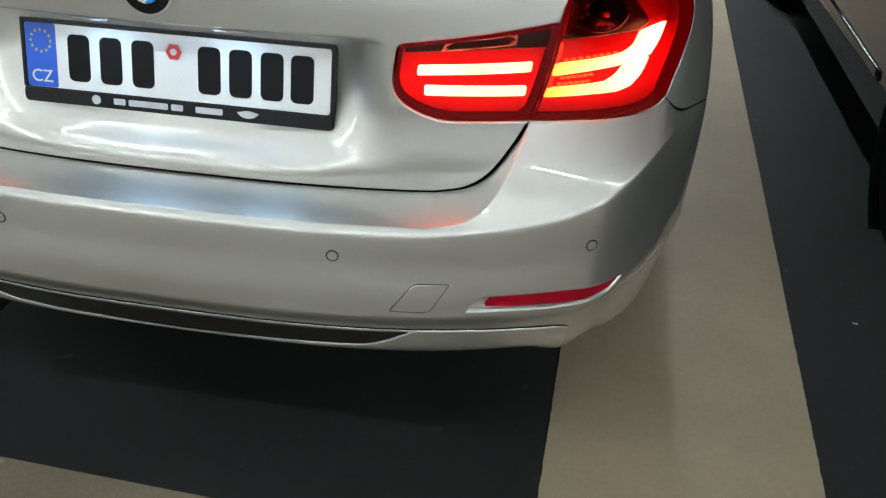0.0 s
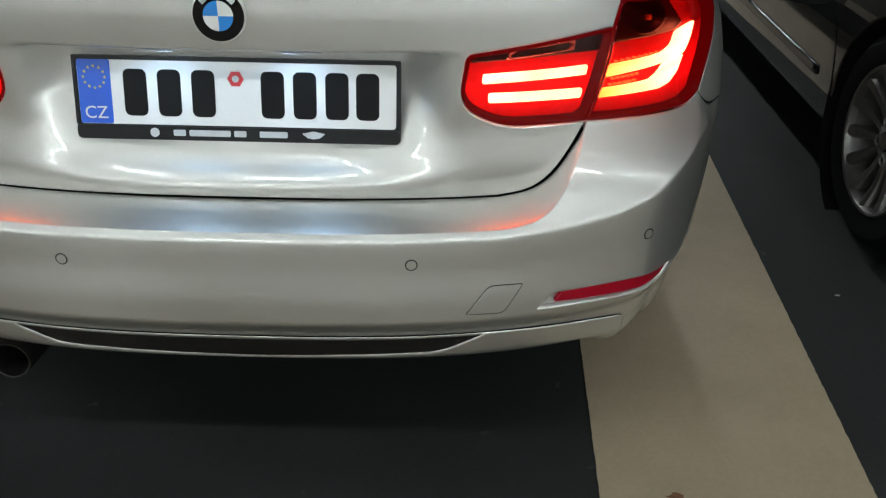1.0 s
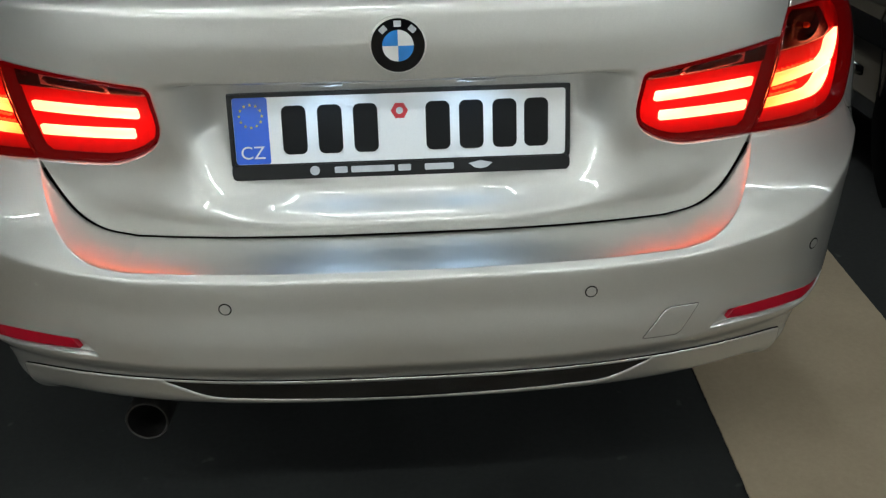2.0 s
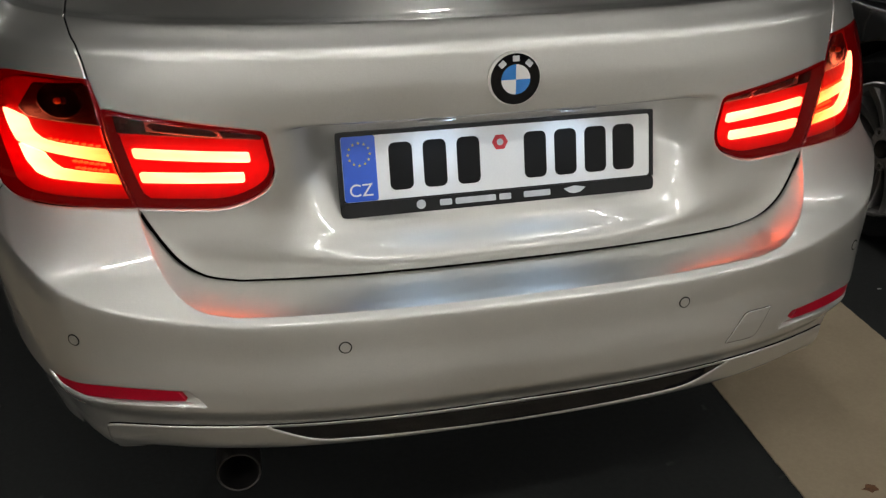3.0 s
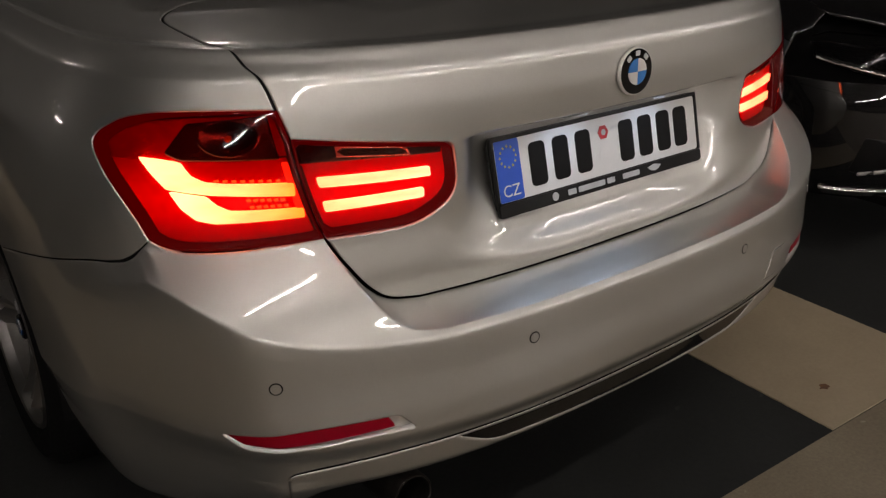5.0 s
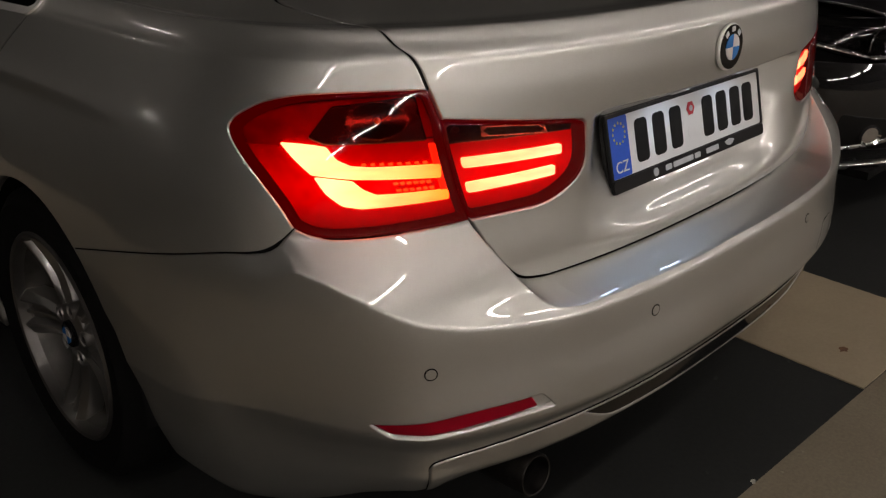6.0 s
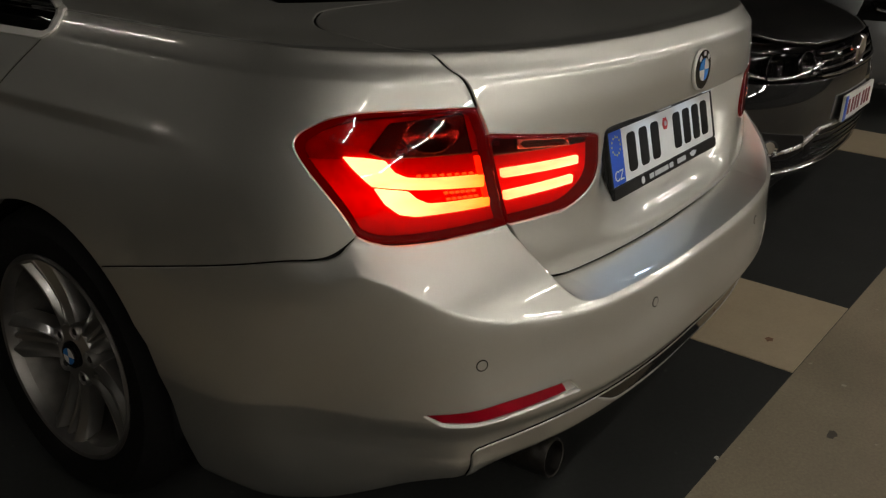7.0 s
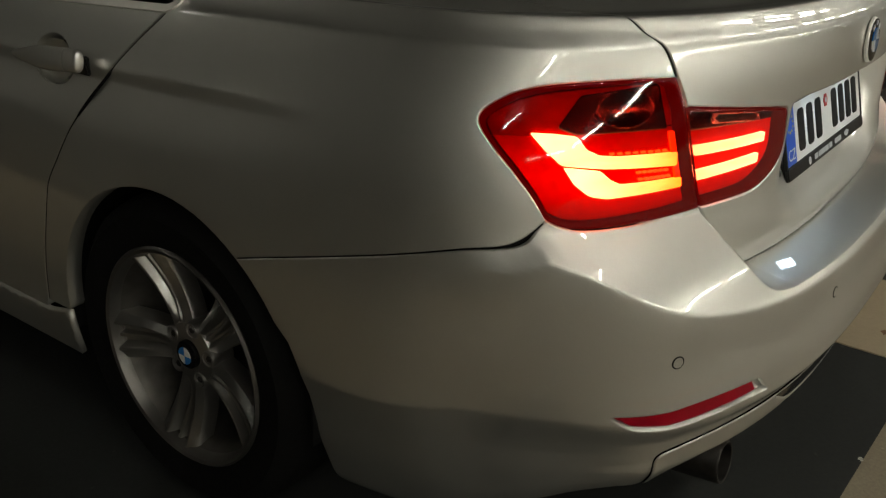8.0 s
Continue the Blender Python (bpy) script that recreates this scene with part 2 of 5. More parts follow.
def slab(outline, depth, m=None, bevel=0.0):
    """An outline in x and z, pushed back in y by depth."""
    bm = bmesh.new()
    f = bm.faces.new([bm.verts.new((x, 0, z)) for x, z in outline])
    r = bmesh.ops.extrude_face_region(bm, geom=[f])
    bmesh.ops.translate(bm, verts=[v for v in r["geom"] if isinstance(v, bmesh.types.BMVert)], vec=(0, depth, 0))
    if bevel:
        bmesh.ops.bevel(bm, geom=bm.edges[:], offset=bevel, segments=2, affect="EDGES")
    if m:
        bm.transform(m)
    return bm


def rounded(x0, z0, x1, z1, r, steps=5):
    out = []
    for cx, cz, a0 in ((x1 - r, z1 - r, 0), (x0 + r, z1 - r, 90), (x0 + r, z0 + r, 180), (x1 - r, z0 + r, 270)):
        for k in range(steps + 1):
            a = radians(a0 + 90 * k / steps)
            out.append((cx + r * math.cos(a), cz + r * math.sin(a)))
    return out


def disc(r, n=32):
    return [(r * math.cos(2 * math.pi * k / n), r * math.sin(2 * math.pi * k / n)) for k in range(n)]


def smooth01(t):
    t = np.clip(t, 0, 1)
    return t * t * (3 - 2 * t)


def pchip(xs, ys, n=1600):
    """Samples of a curve through the points that never overshoots."""
    xs, ys = np.array(xs, float), np.array(ys, float)
    h, d = np.diff(xs), np.diff(ys) / np.diff(xs)
    m = np.zeros(len(xs))
    m[0], m[-1] = d[0], d[-1]
    for k in range(1, len(xs) - 1):
        if d[k - 1] * d[k] > 0:
            w1, w2 = 2 * h[k] + h[k - 1], h[k] + 2 * h[k - 1]
            m[k] = (w1 + w2) / (w1 / d[k - 1] + w2 / d[k])
    t = np.linspace(xs[0], xs[-1], n)
    k = np.clip(np.searchsorted(xs, t, "right") - 1, 0, len(h) - 1)
    u = (t - xs[k]) / h[k]
    val = ys[k] * (1 + 2 * u) * (1 - u) ** 2 + h[k] * m[k] * u * (1 - u) ** 2 + ys[k + 1] * u * u * (3 - 2 * u) - h[k] * m[k + 1] * u * u * (1 - u)
    return t, val


# One rounded car end in plan: half a superellipse, then straight sides; q is the way along it from the middle.
POWER = 2.65
_a = np.linspace(0, math.pi / 2, 20000)
_X, _Y = np.sin(_a) ** (2 / POWER), 1 - np.cos(_a) ** (2 / POWER)
_Q = np.r_[0, np.cumsum(np.hypot(0.85 * np.diff(_X), 0.46 * np.diff(_Y)))]
QMAX = float(_Q[-1])


class Wrap:
    """A car's skin: v runs up the profile, q round the plan. rows: v, z, y0 (rear or front middle), w (half width at the end), ws (along the side), D (depth of the round end)."""

    def __init__(self, rows, flare=(0.2, 0.85)):
        cols = list(zip(*rows))
        self.t = pchip(cols[0], cols[1], 16000)[0]
        self.cols = [pchip(cols[0], c, 16000)[1] for c in cols[1:]]
        self.flare = flare

    def level(self, v):
        return [np.interp(v, self.t, c) for c in self.cols]

    def bare(self, q, v, shift=0.0):
        q, v = np.asarray(q, float), np.asarray(v, float)
        z, y0, w, ws, D = self.level(v)
        a = np.abs(q)
        y = y0 + shift + D * np.interp(a, _Q, _Y) + np.maximum(a - QMAX, 0)
        x = np.sign(q) * np.interp(a, _Q, _X) * (w + (ws - w) * smooth01((y - self.flare[0]) / (self.flare[1] - self.flare[0])))
        return x, y, z

    def point(self, q, v):
        return np.stack(self.bare(q, v), -1)

    def frame_at(self, q, v, f=None):
        """Places and outward normals."""
        f = f or self.point
        e = 0.0012
        p, dq, dv = f(q, v), f(q + e, v) - f(q - e, v), f(q, v + e) - f(q, v - e)
        n = np.cross(dv, dq)
        n /= np.linalg.norm(n, axis=-1, keepdims=True) + 1e-12
        return p, -n

    def v_of(self, z):
        return float(np.interp(z, self.cols[0], self.t))

    def qx(self, x, z):
        """q and v of the point of the round end at x and z."""
        v = self.v_of(z)
        qs = np.linspace(0, QMAX, 3000)
        xs = self.bare(qs, 0 * qs + v)[0]
        return math.copysign(float(np.interp(abs(x), xs, qs)), x), v

    def qy(self, y, z, side=1):
        """q and v of the point of the side at y and z."""
        v = self.v_of(z)
        qs = np.linspace(0, QMAX + 4, 6000)
        ys = self.bare(qs, 0 * qs + v)[1]
        return side * float(np.interp(y, ys, qs)), v


def resample(poly, step):
    out = []
    for (x0, y0), (x1, y1) in zip(poly, poly[1:] + poly[:1]):
        n = max(1, int(math.ceil(math.hypot(x1 - x0, y1 - y0) / step)))
        out += [(x0 + (x1 - x0) * k / n, y0 + (y1 - y0) * k / n) for k in range(n)]
    return out


def round_corners(poly, r):
    """Cut each corner of a polygon by a small curve; r: one radius or one for each corner."""
    out, n = [], len(poly)
    for k in range(n):
        rad = r[k] if isinstance(r, (list, tuple)) else r
        p, a, b = np.array(poly[k]), np.array(poly[k - 1]), np.array(poly[(k + 1) % n])
        da, db = np.linalg.norm(a - p), np.linalg.norm(b - p)
        if rad <= 0:
            out.append(tuple(p))
            continue
        s, e = p + (a - p) * min(rad, da * 0.48) / da, p + (b - p) * min(rad, db * 0.48) / db
        for i in range(6):
            t = i / 5
            out.append(tuple((1 - t) ** 2 * s + 2 * t * (1 - t) * p + t * t * e))
    return [(float(x), float(y)) for x, y in out]


def spline(points, steps=8):
    """An open smooth line through points."""
    p = np.array(points, float)
    p = np.vstack([2 * p[0] - p[1], p, 2 * p[-1] - p[-2]])
    out = []
    for k in range(1, len(p) - 2):
        for i in range(steps):
            t = i / steps
            out.append(0.5 * (2 * p[k] + (p[k + 1] - p[k - 1]) * t + (2 * p[k - 1] - 5 * p[k] + 4 * p[k + 1] - p[k + 2]) * t * t + (3 * p[k] - p[k - 1] - 3 * p[k + 1] + p[k + 2]) * t ** 3))
    out.append(p[-2])
    return [(float(a), float(b)) for a, b in out]


def inside(px, py, poly):
    r = np.zeros(px.shape, bool)
    for (x0, y0), (x1, y1) in zip(poly, poly[1:] + poly[:1]):
        if y0 != y1:
            r ^= ((y0 > py) != (y1 > py)) & (px < (x1 - x0) * (py - y0) / (y1 - y0) + x0)
    return r


def edge_distance(px, py, poly):
    d = np.full(px.shape, 9.0)
    for (x0, y0), (x1, y1) in zip(poly, poly[1:] + poly[:1]):
        ex, ey = x1 - x0, y1 - y0
        t = np.clip(((px - x0) * ex + (py - y0) * ey) / max(ex * ex + ey * ey, 1e-12), 0, 1)
        d = np.minimum(d, np.hypot(px - x0 - t * ex, py - y0 - t * ey))
    return d


def panel(name, wrap, poly, mat, parent, label="", f=None, off=0.0, depth=0.014, step=0.014, edge=0.004, fine=(), holes=(), creases=()):
    """A sheet of a car's skin cut to an outline in (q, v), with rolled edges. off: how proud it lies; fine: (v0, v1, step) for tight bends."""
    from mathutils.geometry import delaunay_2d_cdt

    f = f or wrap.point
    rims = []
    for loop in (poly, *holes):
        loop = resample(loop, step * 0.7)
        area = sum(a[0] * b[1] - b[0] * a[1] for a, b in zip(loop, loop[1:] + loop[:1]))
        if (area < 0) == (len(rims) == 0):
            loop = loop[::-1]
        rims.append(loop)
    pts, edges, tang, ring = [], [], [], []
    for loop in rims:
        a = np.array(loop)
        d = np.roll(a, -1, 0) - np.roll(a, 1, 0)
        d /= np.linalg.norm(d, axis=1, keepdims=True) + 1e-12
        out = np.stack([d[:, 1], -d[:, 0]], 1)
        base = len(pts)
        pts += loop
        tang += list(out)
        edges += [(base + k, base + (k + 1) % len(loop)) for k in range(len(loop))]
        ring += [tuple(r) for r in a - out * edge]
    nb = len(pts)
    a = np.array(rims[0])
    (q0, v0), (q1, v1) = a.min(0), a.max(0)
    vs = list(np.arange(v0, v1, step))
    for lo, hi, st in fine:
        vs = [v for v in vs if not lo <= v <= hi] + list(np.arange(max(lo, v0), min(hi, v1), st))
    gq, gv = np.meshgrid(np.arange(q0, q1, step), np.array(sorted(vs)), indexing="ij")
    gq, gv = gq.ravel(), gv.ravel()
    rq, rv = np.array(ring).T

    def keep(pq, pv, far):
        ok = inside(pq, pv, rims[0])
        for h in rims[1:]:
            ok &= ~inside(pq, pv, h)
        for h in rims:
            ok &= edge_distance(pq, pv, h) > far
        return ok

    k1, k2 = keep(rq, rv, edge * 0.8), keep(gq, gv, edge * 1.7)
    lines, extra = [], []
    for line in creases:
        cq, cv = np.array(line).T
        kc = keep(cq, cv, edge * 1.3)
        at = nb + len(extra)
        prev = None
        for q_, v_, o_ in zip(cq, cv, kc):
            if o_:
                extra.append((float(q_), float(v_)))
                if prev is not None:
                    lines.append((prev, nb + len(extra) - 1))
                prev = nb + len(extra) - 1
            else:
                prev = None
        if k2.any():
            near = np.full(gq.shape, 9.0)
            for (x0, y0), (x1, y1) in zip(line, line[1:]):
                ex, ey = x1 - x0, y1 - y0
                tt = np.clip(((gq - x0) * ex + (gv - y0) * ey) / max(ex * ex + ey * ey, 1e-12), 0, 1)
                near = np.minimum(near, np.hypot(gq - x0 - tt * ex, gv - y0 - tt * ey))
            k2 &= near > 0.0022
    allp = pts + extra + list(zip(rq[k1], rv[k1])) + list(zip(gq[k2], gv[k2]))
    res = delaunay_2d_cdt([Vector((float(x), float(y))) for x, y in allp], edges + lines, [], 0, 1e-7)
    cp, cf, orig = res[0], res[2], res[3]
    P2 = np.array([(p.x, p.y) for p in cp])
    tri = np.array([t for t in cf if len(t) == 3])
    c = P2[tri].mean(1)
    ok = inside(c[:, 0], c[:, 1], rims[0])
    for h in rims[1:]:
        ok &= ~inside(c[:, 0], c[:, 1], h)
    tri = tri[ok]
    p, n = wrap.frame_at(P2[:, 0], P2[:, 1], f)
    back = {}
    for i, o in enumerate(orig):
        for j in o:
            back[j] = i
    rim = [back[j] for j in range(nb)]
    p = p + n * off
    e = 0.002
    normals = n.copy()
    walls, bottoms = [], []
    for j, i in enumerate(rim):
        t2 = tang[j]
        t3 = f(np.array([P2[i, 0] + t2[0] * e]), np.array([P2[i, 1] + t2[1] * e]))[0] - f(np.array([P2[i, 0]]), np.array([P2[i, 1]]))[0]
        t3 = t3 - n[i] * (t3 @ n[i])
        t3 /= np.linalg.norm(t3) + 1e-12
        normals[i] = n[i] + t3
        bottoms.append(p[i] - n[i] * depth)
        walls.append(t3)
    for i in rim:
        p[i] -= n[i] * edge * 0.35
    verts = np.vstack([p, np.array(bottoms)])
    normals = np.vstack([normals, np.array(walls)])
    normals /= np.linalg.norm(normals, axis=1, keepdims=True) + 1e-12
    nv = len(p)
    tw = tri if np.einsum("ij,ij->i", np.cross(p[tri[:, 1]] - p[tri[:, 0]], p[tri[:, 2]] - p[tri[:, 0]]), n[tri[:, 0]]).sum() > 0 else tri[:, ::-1]
    faces = [tuple(int(x) for x in t) for t in tw]
    flip = np.dot(np.cross(p[tri[0, 1]] - p[tri[0, 0]], p[tri[0, 2]] - p[tri[0, 0]]), n[tri[0, 0]]) > 0
    for j, (a0, b0) in enumerate(edges):
        quad = (rim[a0], nv + a0, nv + b0, rim[b0])
        if rim[a0] != rim[b0]:
            faces.append(quad if flip else quad[::-1])
    mesh = bpy.data.meshes.new(name)
    mesh.from_pydata([tuple(v) for v in verts], [], faces)
    mesh.validate()
    mesh.update()
    mesh.shade_smooth()
    mesh.normals_split_custom_set_from_vertices([tuple(v) for v in normals])
    mesh.materials.append(mat)
    ob = new(name, mesh)
    ob.parent = parent
    return tagged(ob, label)


def band(name, wrap, line, width, mat, parent, label="", f=None, off=0.001, closed=False):
    """A thin flat ribbon that follows a line on a skin."""
    f = f or wrap.point
    a = np.array(resample(line, 0.006) if closed else line)
    p, n = wrap.frame_at(a[:, 0], a[:, 1], f)
    d = (np.roll(p, -1, 0) - np.roll(p, 1, 0)) if closed else np.gradient(p, axis=0)
    s = np.cross(n, d)
    s /= np.linalg.norm(s, axis=1, keepdims=True) + 1e-12
    rows = [p - s * width / 2 - n * 0.004, p - s * width / 2 + n * off, p + s * width / 2 + n * off, p + s * width / 2 - n * 0.004]
    bm = bmesh.new()
    vv = [[bm.verts.new(tuple(x)) for x in r] for r in rows]
    m = len(a)
    for k in range(m if closed else m - 1):
        for r in range(3):
            bm.faces.new((vv[r][k], vv[r][(k + 1) % m], vv[r + 1][(k + 1) % m], vv[r + 1][k]))
    return part(name, bm, mat, parent, label)


# ---- floor, ceiling, walls ----
LANE_Y = -0.127
STRIP_W, PITCH = 0.555, 2.66


# the bays lie slightly askew to the parked saloon
SKEW = Matrix.Translation((0.665, LANE_Y, 0)) @ Matrix.Rotation(radians(-2.3), 4, "Z") @ Matrix.Translation((-0.665, -LANE_Y, 0))


def sheet(name, x0, y0, x1, y1, z, mat, label, thick=0.05):
    bm = box(x0, y0, z - thick, x1, y1, z)
    bm.transform(SKEW)
    ob = part(name, bm, mat, None, "", smooth=False)
    return tagged(ob, label, "floor", kind="structure")


sheet("floor", -24, LANE_Y, 26, 16, 0.0, BAY_FLOOR, "dark grey coated concrete floor of the parking bays")
sheet("floor_lane", -24, -7.2, 26, LANE_Y, 0.0, LANE_FLOOR, "worn beige coated drive lane with stains")
sheet("floor_far", -24, -16, 26, -7.2, 0.0, BAY_FLOOR, "dark grey coated floor of the bays across the lane")


def ragged_strip(x0, m):
    """A painted divider strip with slightly rough long edges."""
    bm = bmesh.new()
    rng = random.Random(int(x0 * 100))
    ys = [LANE_Y + 0.002 + k * 0.012 for k in range(170)] + [2.2, 3.0, 4.0, 5.2]
    left = [(x0 + rng.uniform(-0.001, 0.001), y) for y in ys]
    right = [(x0 + STRIP_W + rng.uniform(-0.001, 0.001), y) for y in ys]
    low = [bm.verts.new((x, y, 0.0)) for x, y in left], [bm.verts.new((x, y, 0.0)) for x, y in right]
    top = [bm.verts.new((x, y, 0.004)) for x, y in left], [bm.verts.new((x, y, 0.004)) for x, y in right]
    for k in range(len(ys) - 1):
        bm.faces.new((top[0][k], top[1][k], top[1][k + 1], top[0][k + 1]))
        bm.faces.new((low[0][k], top[0][k], top[0][k + 1], low[0][k + 1]))
        bm.faces.new((top[1][k], low[1][k], low[1][k + 1], top[1][k + 1]))
    bm.faces.new((low[0][0], low[1][0], top[1][0], top[0][0]))
    bm.transform(SKEW)
    return tagged(part("bay_strip", bm, STRIP_FLOOR, None, smooth=False), "cream painted strip between two parking bays", "floor marking", "bay strips", "structure")


for k in range(-6, 9):
    ragged_strip(0.658 + PITCH * k, None)


def stain(x, y, r, colour, seed, z):
    rng = random.Random(seed)
    bm = bmesh.new()
    ring = []
    for k in range(14):
        a = 2 * math.pi * k / 14
        d = r * rng.uniform(0.55, 1.15)
        ring.append(bm.verts.new((x + 1.6 * d * math.cos(a), y + d * math.sin(a), z)))
    bm.faces.new(ring)
    m = plain("stain", colour, 0.6, vary=0.4, scale=90)
    return tagged(part("floor_stain", bm, m, None, smooth=False), "small dried stain on the floor", "stain", "floor stains", "structure")


stain(0.814, -0.008, 0.013, (0.16, 0.07, 0.03), 3, 0.0052)
stain(0.405, -0.297, 0.016, (0.05, 0.04, 0.03), 4, 0.0012)
stain(0.116, -0.101, 0.006, (0.5, 0.48, 0.42), 5, 0.0012)
stain(1.413, 0.746, 0.005, (0.45, 0.45, 0.42), 6, 0.0012)
CEIL = 2.45
tagged(part("ceiling", box(-24, -16, CEIL, 26, 16, CEIL + 0.25), DARK_CEILING, None, smooth=False), "concrete ceiling slab with its shade put into a dark colour", "ceiling", kind="structure")
for nm, b in (("wall_north", (-24.2, 16, 0, 26.2, 16.2, CEIL)), ("wall_south", (-24.2, -16.2, 0, 26.2, -16, CEIL)), ("wall_west", (-24.2, -16, 0, -24, 16, CEIL)), ("wall_east", (26, -16, 0, 26.2, 16, CEIL))):
    tagged(part(nm, box(*b), CONCRETE, None, smooth=False), "grey concrete garage wall", "wall", kind="structure")


def batten(x, y, turn=0, half=0.72, r=0.016):
    """A bare fluorescent batten under the ceiling."""
    t = thing("fluorescent_batten", "white batten with a lit fluorescent tube under the ceiling", "ceiling light", pose(x, y, CEIL, 0, 0, turn), "garage lights")
    part("housing", box(-half - 0.03, -0.03, -0.045, half + 0.03, 0.03, -0.001, 0.006), WHITE_METAL, t)
    bm = revolve([(0.0, -half), (r - 0.002, -half), (r, 0.003 - half), (r, half - 0.003), (r - 0.002, half), (0.0, half)], "x", 16)
    bm.transform(Matrix.Translation((0, 0, -0.082)))
    part("tube", bm, TUBE, t, "lit warm white fluorescent tube")
    for sx in (-1, 1):
        part("lamp_holder", box(sx * (half + 0.015) - 0.012, -0.02, -0.105, sx * (half + 0.015) + 0.012, 0.02, -0.04, 0.004), WHITE_METAL, t)
    return t


# a row of short tubes over the lane's edge, long ones across the lane, and a line of them between the cars
for k in range(-3, 8):
    batten(-0.12 + 1.06 * k, -1.15, 0, 0.36, 0.009 if k >= 0 else 0.013)
# unseen row, added and thickened to brighten the lower bumper from behind
for k in range(-4, 6):
    batten(0.3 + 1.9 * k, -6.0, 0, 0.72, 0.033)
for k in range(0, 2):
    batten(0.80, 4.3 + 1.6 * k, 90, 0.60, 0.047)
batten(-1.9, 3.4, 90, 0.60, 0.0025)
batten(-6.5, 7.5, 90, 0.72, 0.010)
for k in range(0, 3):
    batten(1.6 + 3.8 * k, 10.5, 0, 0.72, 0.013)

# ---- the silver saloon ----
# v equals z up the body's rear, then runs on over the boot deck, the rear window and the roof.
UPPER = Wrap([
    (0.12, 0.12, 0.075, 0.800, 0.858, 0.45), (0.20, 0.20, 0.060, 0.822, 0.880, 0.45), (0.30, 0.30, 0.050, 0.836, 0.896, 0.45), (0.45, 0.45, 0.045, 0.842, 0.902, 0.45),
    (0.60, 0.60, 0.045, 0.855, 0.905, 0.45), (0.67, 0.67, 0.032, 0.857, 0.903, 0.455), (0.76, 0.76, 0.042, 0.853, 0.895, 0.46),
    (0.84, 0.84, 0.040, 0.836, 0.882, 0.47), (0.88, 0.88, 0.038, 0.822, 0.870, 0.48), (0.93, 0.93, 0.036, 0.797, 0.848, 0.485),
    (0.965, 0.965, 0.0385, 0.780, 0.830, 0.48), (0.982, 0.982, 0.0402, 0.772, 0.820, 0.478), (0.988, 0.9873, 0.0425, 0.769, 0.814, 0.475), (1.012, 1.005, 0.0565, 0.760, 0.800, 0.47),
    (1.032, 1.0190, 0.0685, 0.756, 0.792, 0.465), (1.036, 1.0215, 0.0712, 0.755, 0.791, 0.465), (1.041, 1.0228, 0.0760, 0.754, 0.789, 0.464), (1.080, 1.0228, 0.1200, 0.746, 0.775, 0.46), (1.160, 1.0305, 0.205, 0.735, 0.755, 0.46),
    (1.290, 1.046, 0.345, 0.718, 0.735, 0.455), (1.400, 1.056, 0.455, 0.703, 0.720, 0.44), (1.465, 1.064, 0.520, 0.695, 0.710, 0.42),
    (1.62, 1.135, 0.66, 0.665, 0.69, 0.36), (1.90, 1.265, 0.92, 0.625, 0.65, 0.30), (2.20, 1.375, 1.25, 0.585, 0.60, 0.28), (2.70, 1.425, 1.75, 0.545, 0.555, 0.30), (3.3, 1.40, 2.45, 0.50, 0.51, 0.30),
], (0.0, 0.65))
# the boot deck is one even sweep
_h = int(0.15 / float(UPPER.t[1] - UPPER.t[0]))
_k = np.exp(-0.5 * (np.arange(-_h, _h + 1) / (_h / 3)) ** 2)
for _c in UPPER.cols:
    _even = np.convolve(np.pad(_c, _h, mode="edge"), _k / _k.sum(), "valid")
    _w = smooth01((UPPER.t - 1.06) / 0.06) * (1 - smooth01((UPPER.t - 1.36) / 0.08))
    _c[:] = _c * (1 - _w) + _even * _w
LID_FOOT = 0.628
_bz, _by = pchip((0.12, 0.18, 0.25, 0.295, 0.318, 0.335, 0.346, 0.36, 0.395, 0.403, 0.447, 0.47, 0.545, 0.58, 0.592, 0.598), (0.13, 0.10, 0.060, 0.028, 0.008, -0.012, -0.021, -0.025, -0.034, -0.0365, -0.063, -0.063, -0.055, -0.0530, -0.0515, -0.0495))


LID_GAP = spline([UPPER.qx(0.435, LID_FOOT), UPPER.qx(0.485, 0.638), UPPER.qx(0.520, 0.664), UPPER.qx(0.550, 0.705), (0.578, 0.751)])
SHELF_Q, SHELF_V = pchip((0.0, 0.43, 0.46, 0.49, 0.512, 0.532, 0.550, 0.566, 0.580), (0.6085, 0.6085, 0.611, 0.617, 0.629, 0.650, 0.680, 0.715, 0.752), 4000)


CREST = 0.598
CREST_Q, CREST_V = pchip((0.0, 0.40, 0.45, 0.516, 0.584, 0.652, 0.714, 0.77, 0.83, 0.90, 1.0), (0, 0, 0.0015, 0.0065, 0.0135, 0.0235, 0.040, 0.067, 0.100, 0.122, 0.130), 4000)


